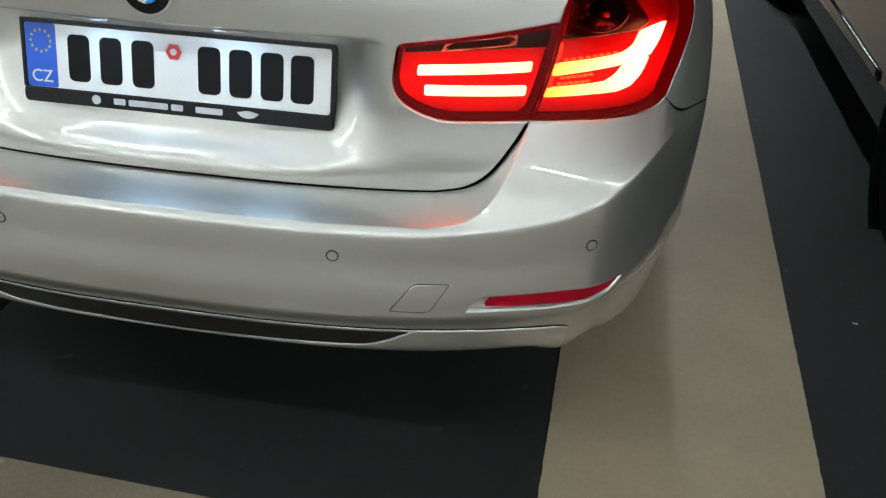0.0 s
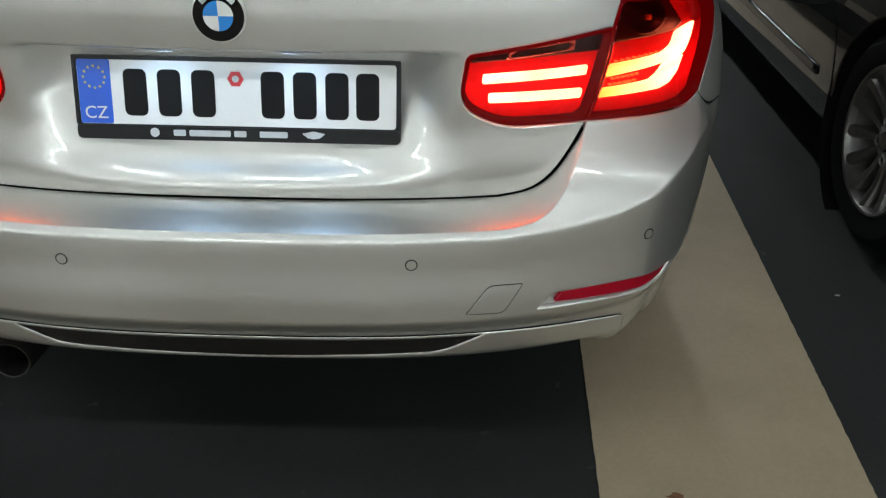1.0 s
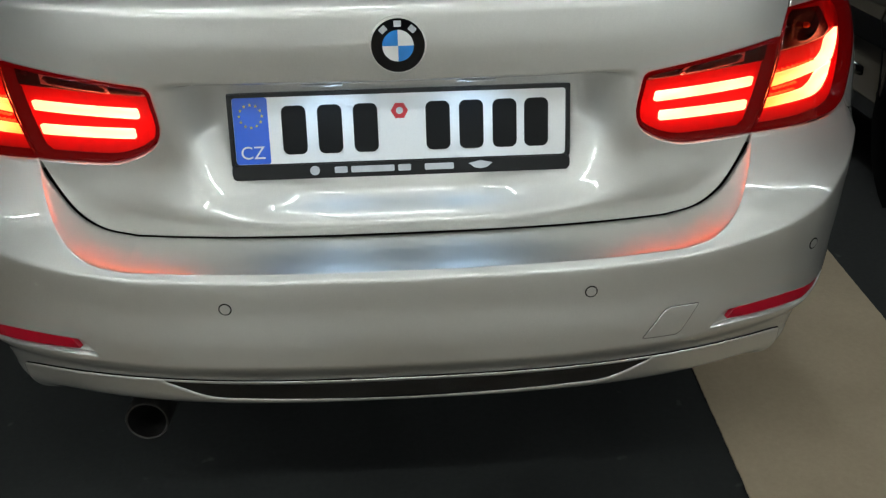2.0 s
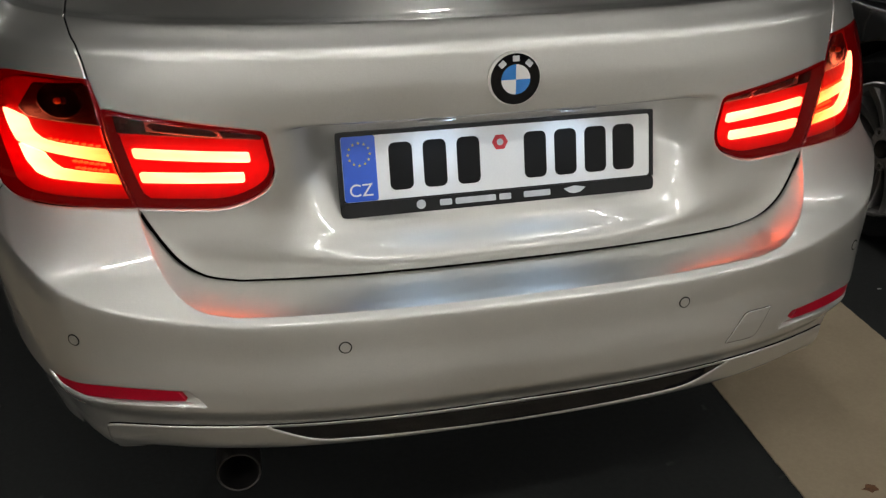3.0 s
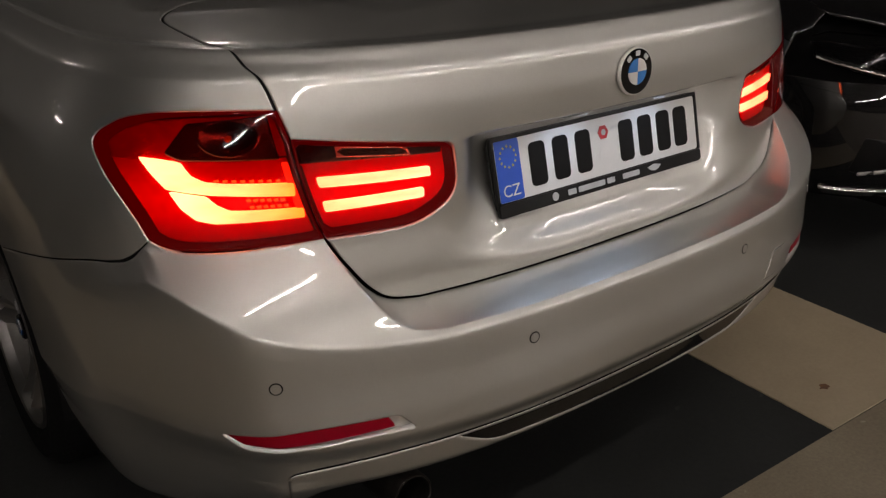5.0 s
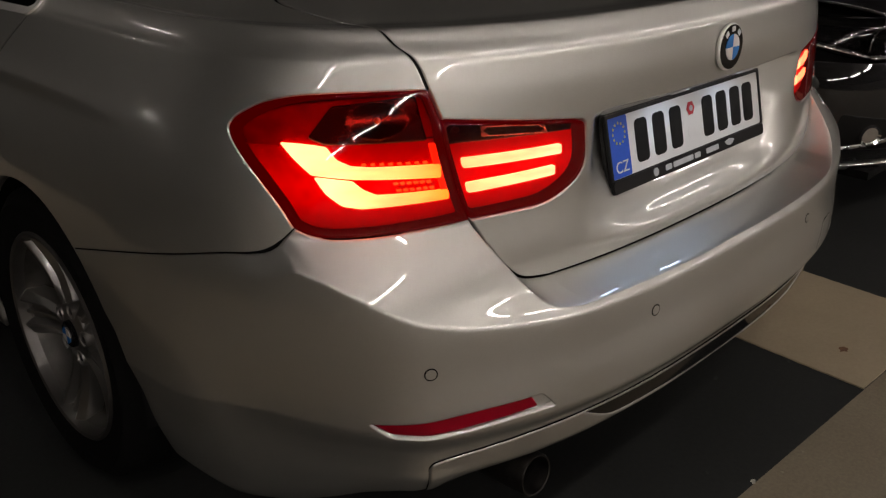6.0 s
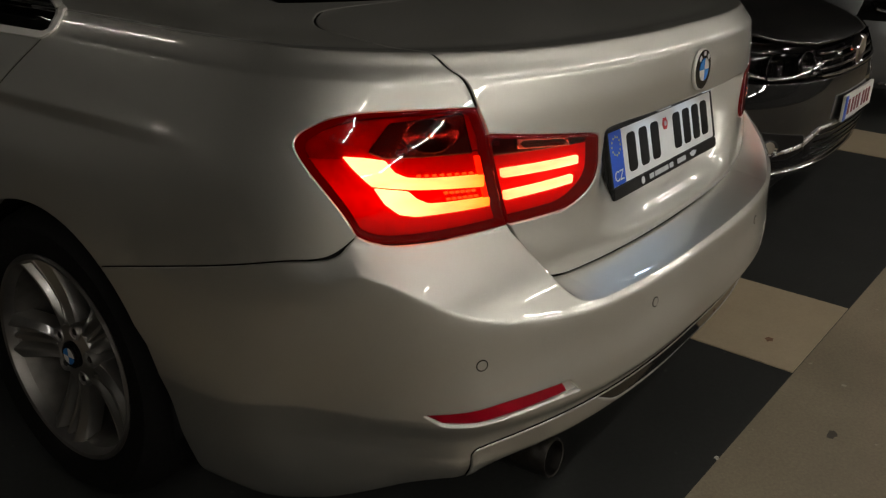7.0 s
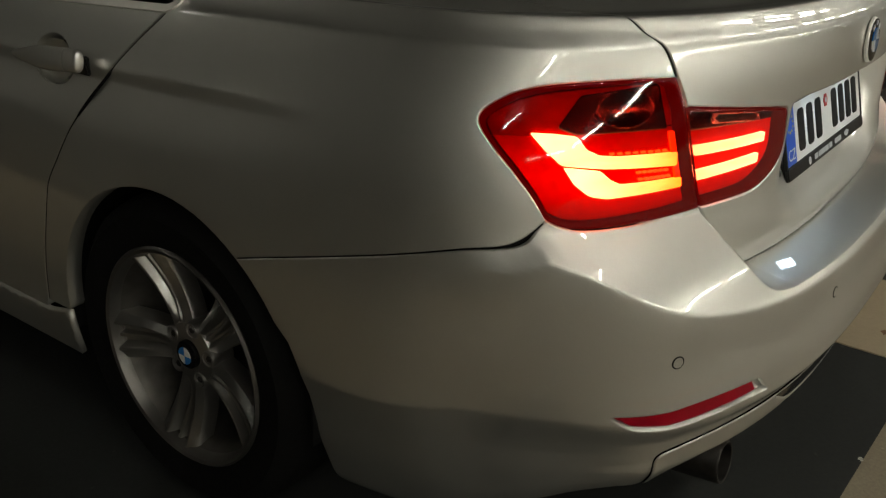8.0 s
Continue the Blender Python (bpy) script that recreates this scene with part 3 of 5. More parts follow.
def bumper_skin(q, v):
    x, y, z = UPPER.bare(q, v)
    v = np.asarray(v, float)
    base = np.interp(v, UPPER.t, UPPER.cols[1])
    aq = np.abs(q)
    # the crest climbs round the corner; above it the skin leans in to the lid's foot or the lamp
    crest = CREST + np.interp(aq, CREST_Q, CREST_V)
    top = np.interp(aq, (0.0, 0.80, 0.83, 0.89, 1.0, 1.17, 1.40), (0.744, 0.744, 0.748, 0.720, 0.706, 0.692, 0.692))
    crest = np.minimum(crest, top - 0.03)
    under = v - (crest - CREST) * smooth01((v - 0.50) / (crest - 0.50))
    low = np.interp(np.minimum(under, CREST), _bz, _by)
    low = low - 0.8 * smooth01((aq - 0.58) / 0.14) * np.maximum(0, low + 0.026)
    t = np.clip((v - crest) / (top - crest), 0, 1)
    ubase = np.interp(crest, UPPER.t, UPPER.cols[1])
    lift = np.where(v <= crest, low - base, (low - ubase) * (1 - t) * (1 - 0.06 * t))
    # the shelf, cut back from a crease to the lid's foot and side
    edge_v = np.interp(aq, SHELF_Q, SHELF_V)
    foot_v = np.interp(aq, [0.0] + [p[0] for p in LID_GAP] + [0.59], [LID_FOOT - 0.004] + [p[1] - 0.004 for p in LID_GAP] + [0.775])
    s = np.clip((v - edge_v) / np.maximum(foot_v - edge_v, 0.004), 0, 1)
    lift = lift * (1 - s)
    lift = lift * (1 - smooth01((aq - 0.71) / 0.27))
    # the lower side tucks under behind a soft crease
    under = np.maximum(0, 0.454 - 0.030 * smooth01((aq - 0.88) / 0.25) - v)
    tuck = (0.15 * under + 0.08 * np.minimum(under, 0.07)) * smooth01((aq - 0.69) / 0.12)
    # and the lower edge rolls under
    roll = np.maximum(0, np.interp(aq, (0.0, 0.62, 0.74, 0.82, 0.92, 1.05, 1.2), (0.358, 0.358, 0.350, 0.315, 0.262, 0.225, 0.205)) - v)
    tuck = tuck + 6.0 * roll ** 2
    turn = radians(90) * smooth01((aq - 0.35) / 0.75)
    return np.stack([x - np.sign(q) * tuck * np.sin(turn), y + lift + tuck * np.cos(turn), z], -1)


_rz, _ry = pchip((0.60, 0.642, 0.651, 0.666, 0.681, 0.695, 0.75, 0.862, 0.868, 0.880, 0.884, 1.0), (0, 0, 0.0035, 0.0165, 0.0325, 0.0425, 0.055, 0.070, 0.068, 0.004, 0, 0), 6000)


def lid_skin(q, v):
    x, y, z = UPPER.bare(q, v)
    ax = np.abs(x)
    bend = 0.010 * smooth01((ax - 0.22) / 0.13)
    # the recess ends softly at its foot, more squarely beside the plate
    high = smooth01((v - 0.68) / 0.12)
    start, width = 0.10 + 0.165 * high, 0.32 - 0.220 * high
    depth = np.interp(v - bend * (1 - smooth01((v - 0.70) / 0.1)), _rz, _ry)
    return np.stack([x, y + depth * (1 - smooth01((ax - start) / width)), z], -1)


def side_skin(q, v):
    """The flank, with a shoulder line through the door handles and a hollow below it."""
    x, y, z = UPPER.bare(q, v)
    u = 0.872 + 0.012 * np.clip(1.1 - y, 0, 0.7) - z
    hollow = 0.0075 * smooth01(u / 0.032) * (1 - smooth01((u - 0.032) / 0.10)) * smooth01((y - 0.42) / 0.5)
    return np.stack([x - np.sign(q) * hollow, y, z], -1)


QX, QY = UPPER.qx, UPPER.qy
saloon = thing("saloon_car", "silver four-door saloon with lit tail lamps parked in a bay", "car")
rear_axle, front_axle = 0.987, 0.987 + 2.81
WHEEL_Z = 0.318
ARCH_R = 0.352


def arch_line(wrap, yc, a0, a1, side, r=ARCH_R, zc=WHEEL_Z, n=26):
    return [wrap.qy(yc + r * math.cos(radians(a0 + (a1 - a0) * k / n)), zc + r * math.sin(radians(a0 + (a1 - a0) * k / n)), side) for k in range(n + 1)]


G = 0.0026  # half a shut line
# seam between lid and quarter, from the lid's foot up to the deck
gap_side = LID_GAP
seam_up = [(0.578, 0.751), (0.6115, 0.826), (0.645, 0.901), (0.677, 0.944)]


def resample_open(line, step):
    a = np.array(line)
    d = np.r_[0, np.cumsum(np.linalg.norm(np.diff(a, axis=0), axis=1))]
    u = np.linspace(0, d[-1], max(2, int(d[-1] / step)))
    return [(float(x), float(y)) for x, y in zip(np.interp(u, d, a[:, 0]), np.interp(u, d, a[:, 1]))]


def deck_q(x, v):
    qs = np.linspace(0, QMAX, 2000)
    return float(np.interp(x, UPPER.bare(qs, 0 * qs + v)[0], qs)), v


seam_deck = spline([(0.677, 0.944), (0.695, 0.970), (0.714, 0.992), (0.736, 1.016), (0.765, 1.08), (0.786, 1.15), (0.792, 1.22), deck_q(0.612, 1.30), deck_q(0.555, 1.355), deck_q(0.42, 1.395), deck_q(0.22, 1.42)])
seam_all = seam_up[:-1] + seam_deck

INNER_LAMP = round_corners([(0.386, 0.8715), (0.6435, 0.9005), (0.610, 0.826), (0.5765, 0.7515), (0.43, 0.7525), (0.362, 0.790)], [0.012, 0.002, 0, 0.002, 0.035, 0.04])
# lid: foot, side and deck; the inner lamps cut into its sides
lamp_cut = round_corners([(0.6435, 0.9035), (0.383, 0.8742), (0.359, 0.789), (0.428, 0.7500), (0.5765, 0.7490)], [0.002, 0.013, 0.042, 0.036, 0.002])[::-1]
half = [(0.0, LID_FOOT)] + [(q - G, v) for q, v in gap_side[:-1]] + lamp_cut + [(q - G, v) for q, v in seam_all[3:]] + [(0.0, 1.435)]
lid_poly = half + [(-q, v) for q, v in half[1:-1][::-1]]
boot_lid = panel("boot_lid", UPPER, lid_poly, PAINT, saloon, "silver boot lid with a recess for the number plate", lid_skin, step=0.013, edge=0.0025, depth=0.035, fine=((0.636, 0.702, 0.004), (0.858, 0.888, 0.003), (0.974, 1.026, 0.004), (1.026, 1.046, 0.002)))

# bumper
lamp_foot = spline([(0.578, 0.751), (0.64, 0.7475), (0.72, 0.7445), (0.775, 0.7445), (0.805, 0.749), (0.827, 0.759)])


def bumper_half(s):
    seam = spline([(0.827, 0.759), (0.845, 0.742), (0.866, 0.728), (0.892, 0.720), (0.968, 0.708), (1.166, 0.658), (1.374, 0.598)])
    ends = arch_line(UPPER, rear_axle, 128, 148, 1) + [(1.262, 0.475), (1.240, 0.430), (1.229, 0.380), (1.226, 0.290), (1.208, 0.170)]
    low = spline([(1.195, 0.168), (1.05, 0.184), (0.92, 0.218), (0.82, 0.266), (0.74, 0.301), (0.62, 0.316), (0.42, 0.324), (0.0, 0.327)])[:-1]
    return seam, ends, low


seam_b, arch_b, low_b = bumper_half(1)
half = [(0.0, LID_FOOT - 0.0034)] + [(q + G * 0.2, v - 0.0032) for q, v in gap_side[:-6]] + [(q + G * 0.6, v - 0.0025) for q, v in gap_side[-6:]] + [(q, v - 0.0018) for q, v in lamp_foot[1:]] + [(q, v - 0.0015) for q, v in seam_b[1:]] + arch_b + low_b + [(0.0, 0.327)]
bumper_poly = half + [(-q, v) for q, v in half[1:-1][::-1]]


def beside(line, d):
    """The line moved sideways by d."""
    a = np.array(line)
    t = np.gradient(a, axis=0)
    t /= np.linalg.norm(t, axis=1, keepdims=True)
    return [(float(p[0] - n[1] * d), float(p[1] + n[0] * d)) for p, n in zip(a, t)]


TRAY = round_corners([(0.511, 0.4535), (0.537, 0.4825), (0.62, 0.4820), (0.674, 0.4795), (0.720, 0.4745), (0.792, 0.4675), (0.768, 0.4435), (0.72, 0.4425), (0.64, 0.4495), (0.574, 0.4535)], [0.004, 0.006, 0.02, 0.02, 0.02, 0.004, 0.012, 0.02, 0.02, 0.02])
creases = []
for s in (-1, 1):
    edge_line = [(s * q, v) for q, v in zip(SHELF_Q[::25], SHELF_V[::25])]
    creases += [edge_line] + [beside(edge_line, d) for d in (-0.0065, -0.0032, 0.0032, 0.0065)]
    crest_line = [(s * q, CREST + v) for q, v in zip(CREST_Q[::25], CREST_V[::25])]
    creases += [crest_line] + [beside(crest_line, -s * d) for d in (0.003, 0.007)] + [beside(crest_line, s * d) for d in (0.003,)] + [beside(crest_line[76:], s * d) for d in (0.007,)]
    tuck_line = [(s * q, 0.454 - 0.030 * float(smooth01((q - 0.88) / 0.25))) for q in np.arange(0.80, 1.4, 0.01)]
    creases += [tuck_line] + [beside(tuck_line, d) for d in (-0.005, 0.005)]
bumper = panel("rear_bumper", UPPER, bumper_poly, PAINT, saloon, "silver rear bumper with parking sensors", bumper_skin, step=0.011, edge=0.0025, depth=0.022, fine=((0.385, 0.434, 0.004), (0.434, 0.454, 0.003), (0.586, 0.630, 0.0025), (0.630, 0.72, 0.005)), creases=creases, holes=[TRAY, [(-q, v) for q, v in TRAY]])


def shrunk(poly, d):
    """The outline moved inwards by d."""
    a = np.array(resample(poly, 0.012))
    t = np.roll(a, -1, 0) - np.roll(a, 1, 0)
    t /= np.linalg.norm(t, axis=1, keepdims=True) + 1e-12
    area = sum(p[0] * q[1] - q[0] * p[1] for p, q in zip(a, np.roll(a, -1, 0)))
    n = np.stack([-t[:, 1], t[:, 0]], 1) * (1 if area > 0 else -1)
    b = a + n * d
    ok = edge_distance(b[:, 0], b[:, 1], [tuple(p) for p in a]) > d * 0.93
    return [(float(x), float(y)) for x, y in b[ok]]


def on_skin(q, v, f):
    p, n = UPPER.frame_at(np.array([q]), np.array([v]), f)
    n = Vector(n[0])
    return Matrix.Translation(Vector(p[0])) @ n.to_track_quat("-Y", "Z").to_matrix().to_4x4()


# quarter panels, lamps, doors
lamp_edge = spline([(0.827, 0.759), (0.845, 0.788), (0.872, 0.820), (0.901, 0.852), (0.923, 0.878), (0.930, 0.893), (0.925, 0.906), (0.908, 0.919), (0.888, 0.929), (0.850, 0.938), (0.80, 0.942), (0.74, 0.944), (0.677, 0.944)], 5)
door_seam = spline([QY(1.425, 0.32, 1), QY(1.405, 0.42, 1), QY(1.365, 0.54, 1), QY(1.305, 0.655, 1), QY(1.20, 0.78, 1), QY(1.113, 0.864, 1), QY(1.03, 0.945, 1), QY(0.99, 0.985, 1)])
for s in (-1, 1):
    m = (lambda line: line) if s == 1 else (lambda line: [(-q, v) for q, v in line])
    quarter = [(q + 0.0018, v + 0.0004) for q, v in lamp_edge] + [(q + G, v) for q, v in seam_all[4:-2]] + [deck_q(0.60, 1.41), deck_q(0.585, 1.62), deck_q(0.55, 1.90), QY(1.25, 1.375, 1), QY(1.6, 1.36, 1), QY(1.45, 1.25, 1), QY(1.17, 1.05, 1), QY(1.00, 0.992, 1)] + [(q - G, v) for q, v in door_seam[::-1][1:]] + [QY(1.345, 0.32, 1)] + arch_line(UPPER, rear_axle, 2, 128, 1) + [(q, v + 0.0016) for q, v in seam_b[::-1][:-1]]
    panel("quarter_panel", UPPER, m(quarter), PAINT, saloon, "silver rear wing round the wheel arch", side_skin, step=0.016, edge=0.0025, depth=0.035, fine=((0.825, 0.875, 0.005), (0.974, 1.026, 0.006), (1.026, 1.046, 0.003)))
    outer = [(q + 0.0015, v) for q, v in seam_up] + lamp_edge[::-1][1:] + lamp_foot[::-1][1:-1]
    inner = INNER_LAMP
    bars_out = [
        [(0.862, 0.878), (0.830, 0.8765), (0.797, 0.872), (0.779, 0.853), (0.758, 0.8435), (0.730, 0.840), (0.626, 0.836), (0.622, 0.816), (0.748, 0.824), (0.812, 0.832), (0.838, 0.855)],
        [(0.808, 0.8290), (0.753, 0.8215), (0.736, 0.808), (0.716, 0.799), (0.690, 0.798), (0.608, 0.797), (0.605, 0.782), (0.736, 0.780), (0.764, 0.786), (0.788, 0.804)],
    ]
    bars_in = [[(0.410, 0.8350), (0.594, 0.8405), (0.588, 0.8250), (0.406, 0.8195)], [(0.416, 0.8025), (0.580, 0.8020), (0.575, 0.7860), (0.414, 0.7870)]]
    smoke_out = round_corners([(0.826, 0.884), (0.806, 0.927), (0.690, 0.9375), (0.652, 0.872), (0.800, 0.874)], 0.006)
    smoke_in = [(0.392, 0.869), (0.640, 0.898), (0.622, 0.864), (0.392, 0.854)]
    for nm, poly, bars, smoke in (("outer_tail_lamp", outer, bars_out, smoke_out), ("inner_tail_lamp", inner, bars_in, smoke_in)):
        base = panel(nm, UPPER, m(poly), LAMP_RED, saloon, "lit red tail lamp with a smoked upper part", off=-0.034, depth=0.03, step=0.02)
        rim = shrunk(poly, 0.0042)
        panel("lamp_rim", UPPER, m(poly), RIM_RED_GLOW, base, "dark red lamp surround with a faint painted glow", off=-0.002, depth=0.034, step=0.02, edge=0.002, holes=[m(rim)])
        panel("lens", UPPER, m(poly), RED_LENS, base, "clear red lens", off=0.0015, depth=0.010, step=0.016)
        for b in bars:
            panel("light_bar", UPPER, m(round_corners(b, 0.004)), LIGHT_BAR_AMBER if nm == "outer_tail_lamp" else LIGHT_BAR, base, "glowing light guide", off=-0.016, depth=0.016, step=0.012, edge=0.002)
        if nm == "outer_tail_lamp":
            panel("inner_guide", UPPER, m(round_corners([(0.604, 0.786), (0.640, 0.868), (0.650, 0.868), (0.614, 0.786)], 0.003)), LIGHT_BAR_EDGE, base, "dim upright light guide", off=-0.018, depth=0.004, step=0.01, edge=0.001)
            # rows of small prisms, their glints put in as emission
            for q0, q1, v0, v1, count in ((0.650, 0.740, 0.8405, 0.8445, 8), (0.640, 0.690, 0.8115, 0.8135, 6), (0.634, 0.684, 0.8020, 0.8030, 6)):
                for k in range(count):
                    q, v = q0 + (q1 - q0) * k / (count - 1), v0 + (v1 - v0) * k / (count - 1)
                    panel("prism", UPPER, m([(q - 0.0038, v - 0.0012), (q + 0.0022, v - 0.0016), (q + 0.0040, v + 0.0016), (q - 0.0020, v + 0.0024)]), PRISM, base, off=-0.016, depth=0.005, step=0.01, edge=0.0006)
        panel("smoked_insert", UPPER, m(smoke), LAMP_DARK, base, "smoked dark reflector bowl", off=-0.020, depth=0.012, step=0.02, edge=0.003)
        if nm == "inner_tail_lamp":
            pane = [(0.450, 0.861), (0.460, 0.8745), (0.575, 0.886), (0.569, 0.8705)]
            window = panel("reversing_lamp", UPPER, m(pane), SMOKED_METAL, base, "dark reversing lamp window", off=-0.012, depth=0.006, step=0.02, edge=0.001)
            panel("window_edge", UPPER, m(pane), SATIN, window, "thin pale edge", off=-0.010, depth=0.004, step=0.01, edge=0.0004, holes=[m(shrunk(pane, 0.0011))])
        else:
            # a round reflector with its bulb behind the smoked part
            at = on_skin(s * 0.735, 0.906, None)
            bm = revolve([(0.0, 0.0197), (0.012, 0.0193), (0.024, 0.0182), (0.033, 0.0170), (0.0355, 0.0168), (0.0365, 0.0172), (0.0365, 0.0215), (0.0, 0.0215)], "y", 40)
            bm.transform(at @ Matrix.Diagonal((1.25, 1, 0.74, 1)))
            bowl = part("reflector_bowl", bm, SMOKED_METAL, base, "smoked metal bowl of the turn signal")
            bm = revolve([(0.0, 0.0095), (0.0030, 0.0102), (0.0048, 0.0125), (0.0050, 0.0185), (0.0, 0.0185)], "y", 20)
            bm.transform(at)
            part("signal_bulb", bm, AMBER_GLASS, bowl, "unlit amber bulb")
        glow_poly = shrunk(poly, 0.0072)
        if nm == "outer_tail_lamp":
            # emissive sheet in place of the light that reaches the upper reflector
            panel("upper_diffuser", UPPER, m([(q, v) for q, v in glow_poly if v > 0.872]), SCATTER_FAINT, base, "red reflector with a faint painted glow", off=-0.0225, depth=0.003, step=0.02, edge=0.002)
        panel("scatter_glow", UPPER, m([(q, min(v, 0.874 if nm == "outer_tail_lamp" else 0.862)) for q, v in glow_poly]), SCATTER_DEEP, base, "red diffuser behind the light bars, their scattered light painted as glow", off=-0.022, depth=0.003, step=0.02, edge=0.002)
    # rear door with its window
    rear_door = panel("rear_door", UPPER, m([(q + G, v) for q, v in door_seam] + [QY(1.6, 0.975, 1), QY(2.02, 0.965, 1), QY(2.03, 0.30, 1), QY(1.44, 0.30, 1)]), PAINT, saloon, "silver rear door", side_skin, fine=((0.825, 0.875, 0.005),), step=0.025, edge=0.0025, depth=0.035, holes=[m([(QY(1.30, 0.862, 1)[0] + 0.062 * math.cos(a), 0.862 + 0.046 * math.sin(a)) for a in np.linspace(0, 2 * math.pi, 36, endpoint=False)])])
    panel("front_door", UPPER, m([QY(2.036, 0.965, 1), QY(3.05, 0.93, 1), QY(3.12, 0.80, 1), QY(3.10, 0.30, 1), QY(2.036, 0.30, 1)]), PAINT, saloon, "silver front door", side_skin, step=0.05)
    panel("sill", UPPER, m([QY(1.345, 0.316, 1), QY(1.43, 0.296, 1), QY(3.30, 0.294, 1), QY(3.36, 0.205, 1), QY(1.345, 0.205, 1)]), PAINT, saloon, "silver side sill", step=0.04, off=0.004)
    win = [QY(1.00, 0.984, 1), QY(1.19, 1.06, 1), QY(1.47, 1.26, 1), QY(1.75, 1.33, 1), QY(2.3, 1.34, 1), QY(2.9, 1.10, 1), QY(3.0, 0.947, 1), QY(2.0, 0.965, 1), QY(1.25, 0.979, 1)]
    glass = panel("side_window", UPPER, m(round_corners(win, 0.02)), WINDOW, saloon, "dark tinted side window", off=-0.006, step=0.04)
    band("chrome_trim", UPPER, m(resample(round_corners([QY(0.985, 0.978, 1), QY(1.16, 1.055, 1), QY(1.465, 1.265, 1), QY(1.75, 1.338, 1), QY(2.3, 1.35, 1), QY(2.92, 1.10, 1), QY(3.02, 0.940, 1), QY(2.0, 0.958, 1), QY(1.25, 0.972, 1)], 0.02), 0.02)), 0.014, TRIM, glass, "satin chrome window trim", off=0.004, closed=True)
    # door handle: cupped bowl and bar
    hq, hv = QY(1.30, 0.862, 1)
    P, N = UPPER.frame_at(np.array([s * hq]), np.array([hv]))
    hp, hn = Vector(P[0]), Vector(N[0])
    bm = bmesh.new()
    bmesh.ops.create_uvsphere(bm, u_segments=36, v_segments=18, radius=1.0, matrix=Matrix.Translation(hp - hn * 0.001) @ Matrix.Diagonal((0.026, 0.064, 0.048, 1)))
    bmesh.ops.delete(bm, geom=[v_ for v_ in bm.verts if (v_.co - hp).dot(hn) > -0.002], context="VERTS")
    part("handle_bowl", bm, PAINT, rear_door, "shallow bowl behind the handle")
    lean = Matrix.Translation(hp + hn * 0.024) @ Matrix.Rotation(s * radians(-10), 4, "Y") @ Matrix.Rotation(radians(-3), 4, "X")
    bm = bmesh.new()
    rows = []
    for k in range(25):
        u = k / 24
        y = -0.088 + 0.204 * u
        hz = 0.0225 - 0.0125 * smooth01((u - 0.35) / 0.65) - 0.006 * max(0.0, (u - 0.9) / 0.1) ** 2
        hx = 0.0115 - 0.004 * u
        out = -0.014 * u * u
        rows.append([bm.verts.new((s * (out + hx * math.copysign(abs(math.cos(a)) ** 0.7, math.cos(a))), y, hz * math.copysign(abs(math.sin(a)) ** 0.8, math.sin(a)))) for a in np.linspace(0, 2 * math.pi, 24, endpoint=False)])
    for a, b_ in zip(rows, rows[1:]):
        for k in range(24):
            bm.faces.new((a[k], a[(k + 1) % 24], b_[(k + 1) % 24], b_[k]))
    bm.faces.new(rows[0])
    bm.faces.new(rows[-1])
    bm.transform(lean)
    part("handle_bar", bm, PAINT, rear_door, "silver pull handle")
    bm = bmesh.new()
    rows = []
    for y, k2 in ((-0.0890, 0.98), (-0.118, 0.98), (-0.124, 0.93), (-0.128, 0.80), (-0.130, 0.55)):
        rows.append([bm.verts.new((s * k2 * 0.0115 * math.copysign(abs(math.cos(a)) ** 0.7, math.cos(a)), y, k2 * 0.0225 * math.copysign(abs(math.sin(a)) ** 0.8, math.sin(a)))) for a in np.linspace(0, 2 * math.pi, 24, endpoint=False)])
    for a, b_ in zip(rows, rows[1:]):
        for k in range(24):
            bm.faces.new((a[k], a[(k + 1) % 24], b_[(k + 1) % 24], b_[k]))
    bm.faces.new(rows[0])
    bm.faces.new(rows[-1])
    bm.transform(lean)
    part("handle_end", bm, PAINT, rear_door, "silver handle end cap")
    bm = box(-0.004, -0.122, -0.018, 0.008, -0.070, 0.018, 0.003)
    bm.transform(Matrix.Translation(hp + hn * 0.002) @ Matrix.Rotation(s * radians(9), 4, "Y"))
    part("handle_foot", bm, BLACK_PLASTIC, rear_door, "dark rubber seat of the handle")
# black ribbons stand in for the shade inside the shut lines
for s in (-1, 1):
    for line in ([(s * q, v) for q, v in seam_all[3:]], [(s * q, v) for q, v in seam_b[2:]], [(s * q, v) for q, v in door_seam]):
        band("shut_line_shade", UPPER, resample_open(line, 0.012), 0.0062, GAP, saloon, "black strip painting in the shade of the shut line", off=-0.0022)
panel("rear_window", UPPER, [(q, v) for q, v in (lambda h: h + [(-a, b) for a, b in h[::-1]])([(0.0, 1.445), deck_q(0.30, 1.435), deck_q(0.52, 1.40), deck_q(0.585, 1.42), deck_q(0.575, 1.62), deck_q(0.54, 1.90), deck_q(0.50, 2.12), (0.0, 2.18)])[0:-1]], WINDOW, saloon, "dark rear window", off=-0.004, step=0.04)
half = [(0.0, 2.20), deck_q(0.51, 2.14), deck_q(0.555, 1.93), QY(1.25, 1.375, 1), QY(1.75, 1.345, 1), QY(2.35, 1.36, 1), deck_q(0.47, 3.20), deck_q(0.25, 3.26), (0.0, 3.28)]
panel("roof", UPPER, half + [(-q, v) for q, v in half[1:-1][::-1]], PAINT, saloon, "silver roof panel", step=0.06)

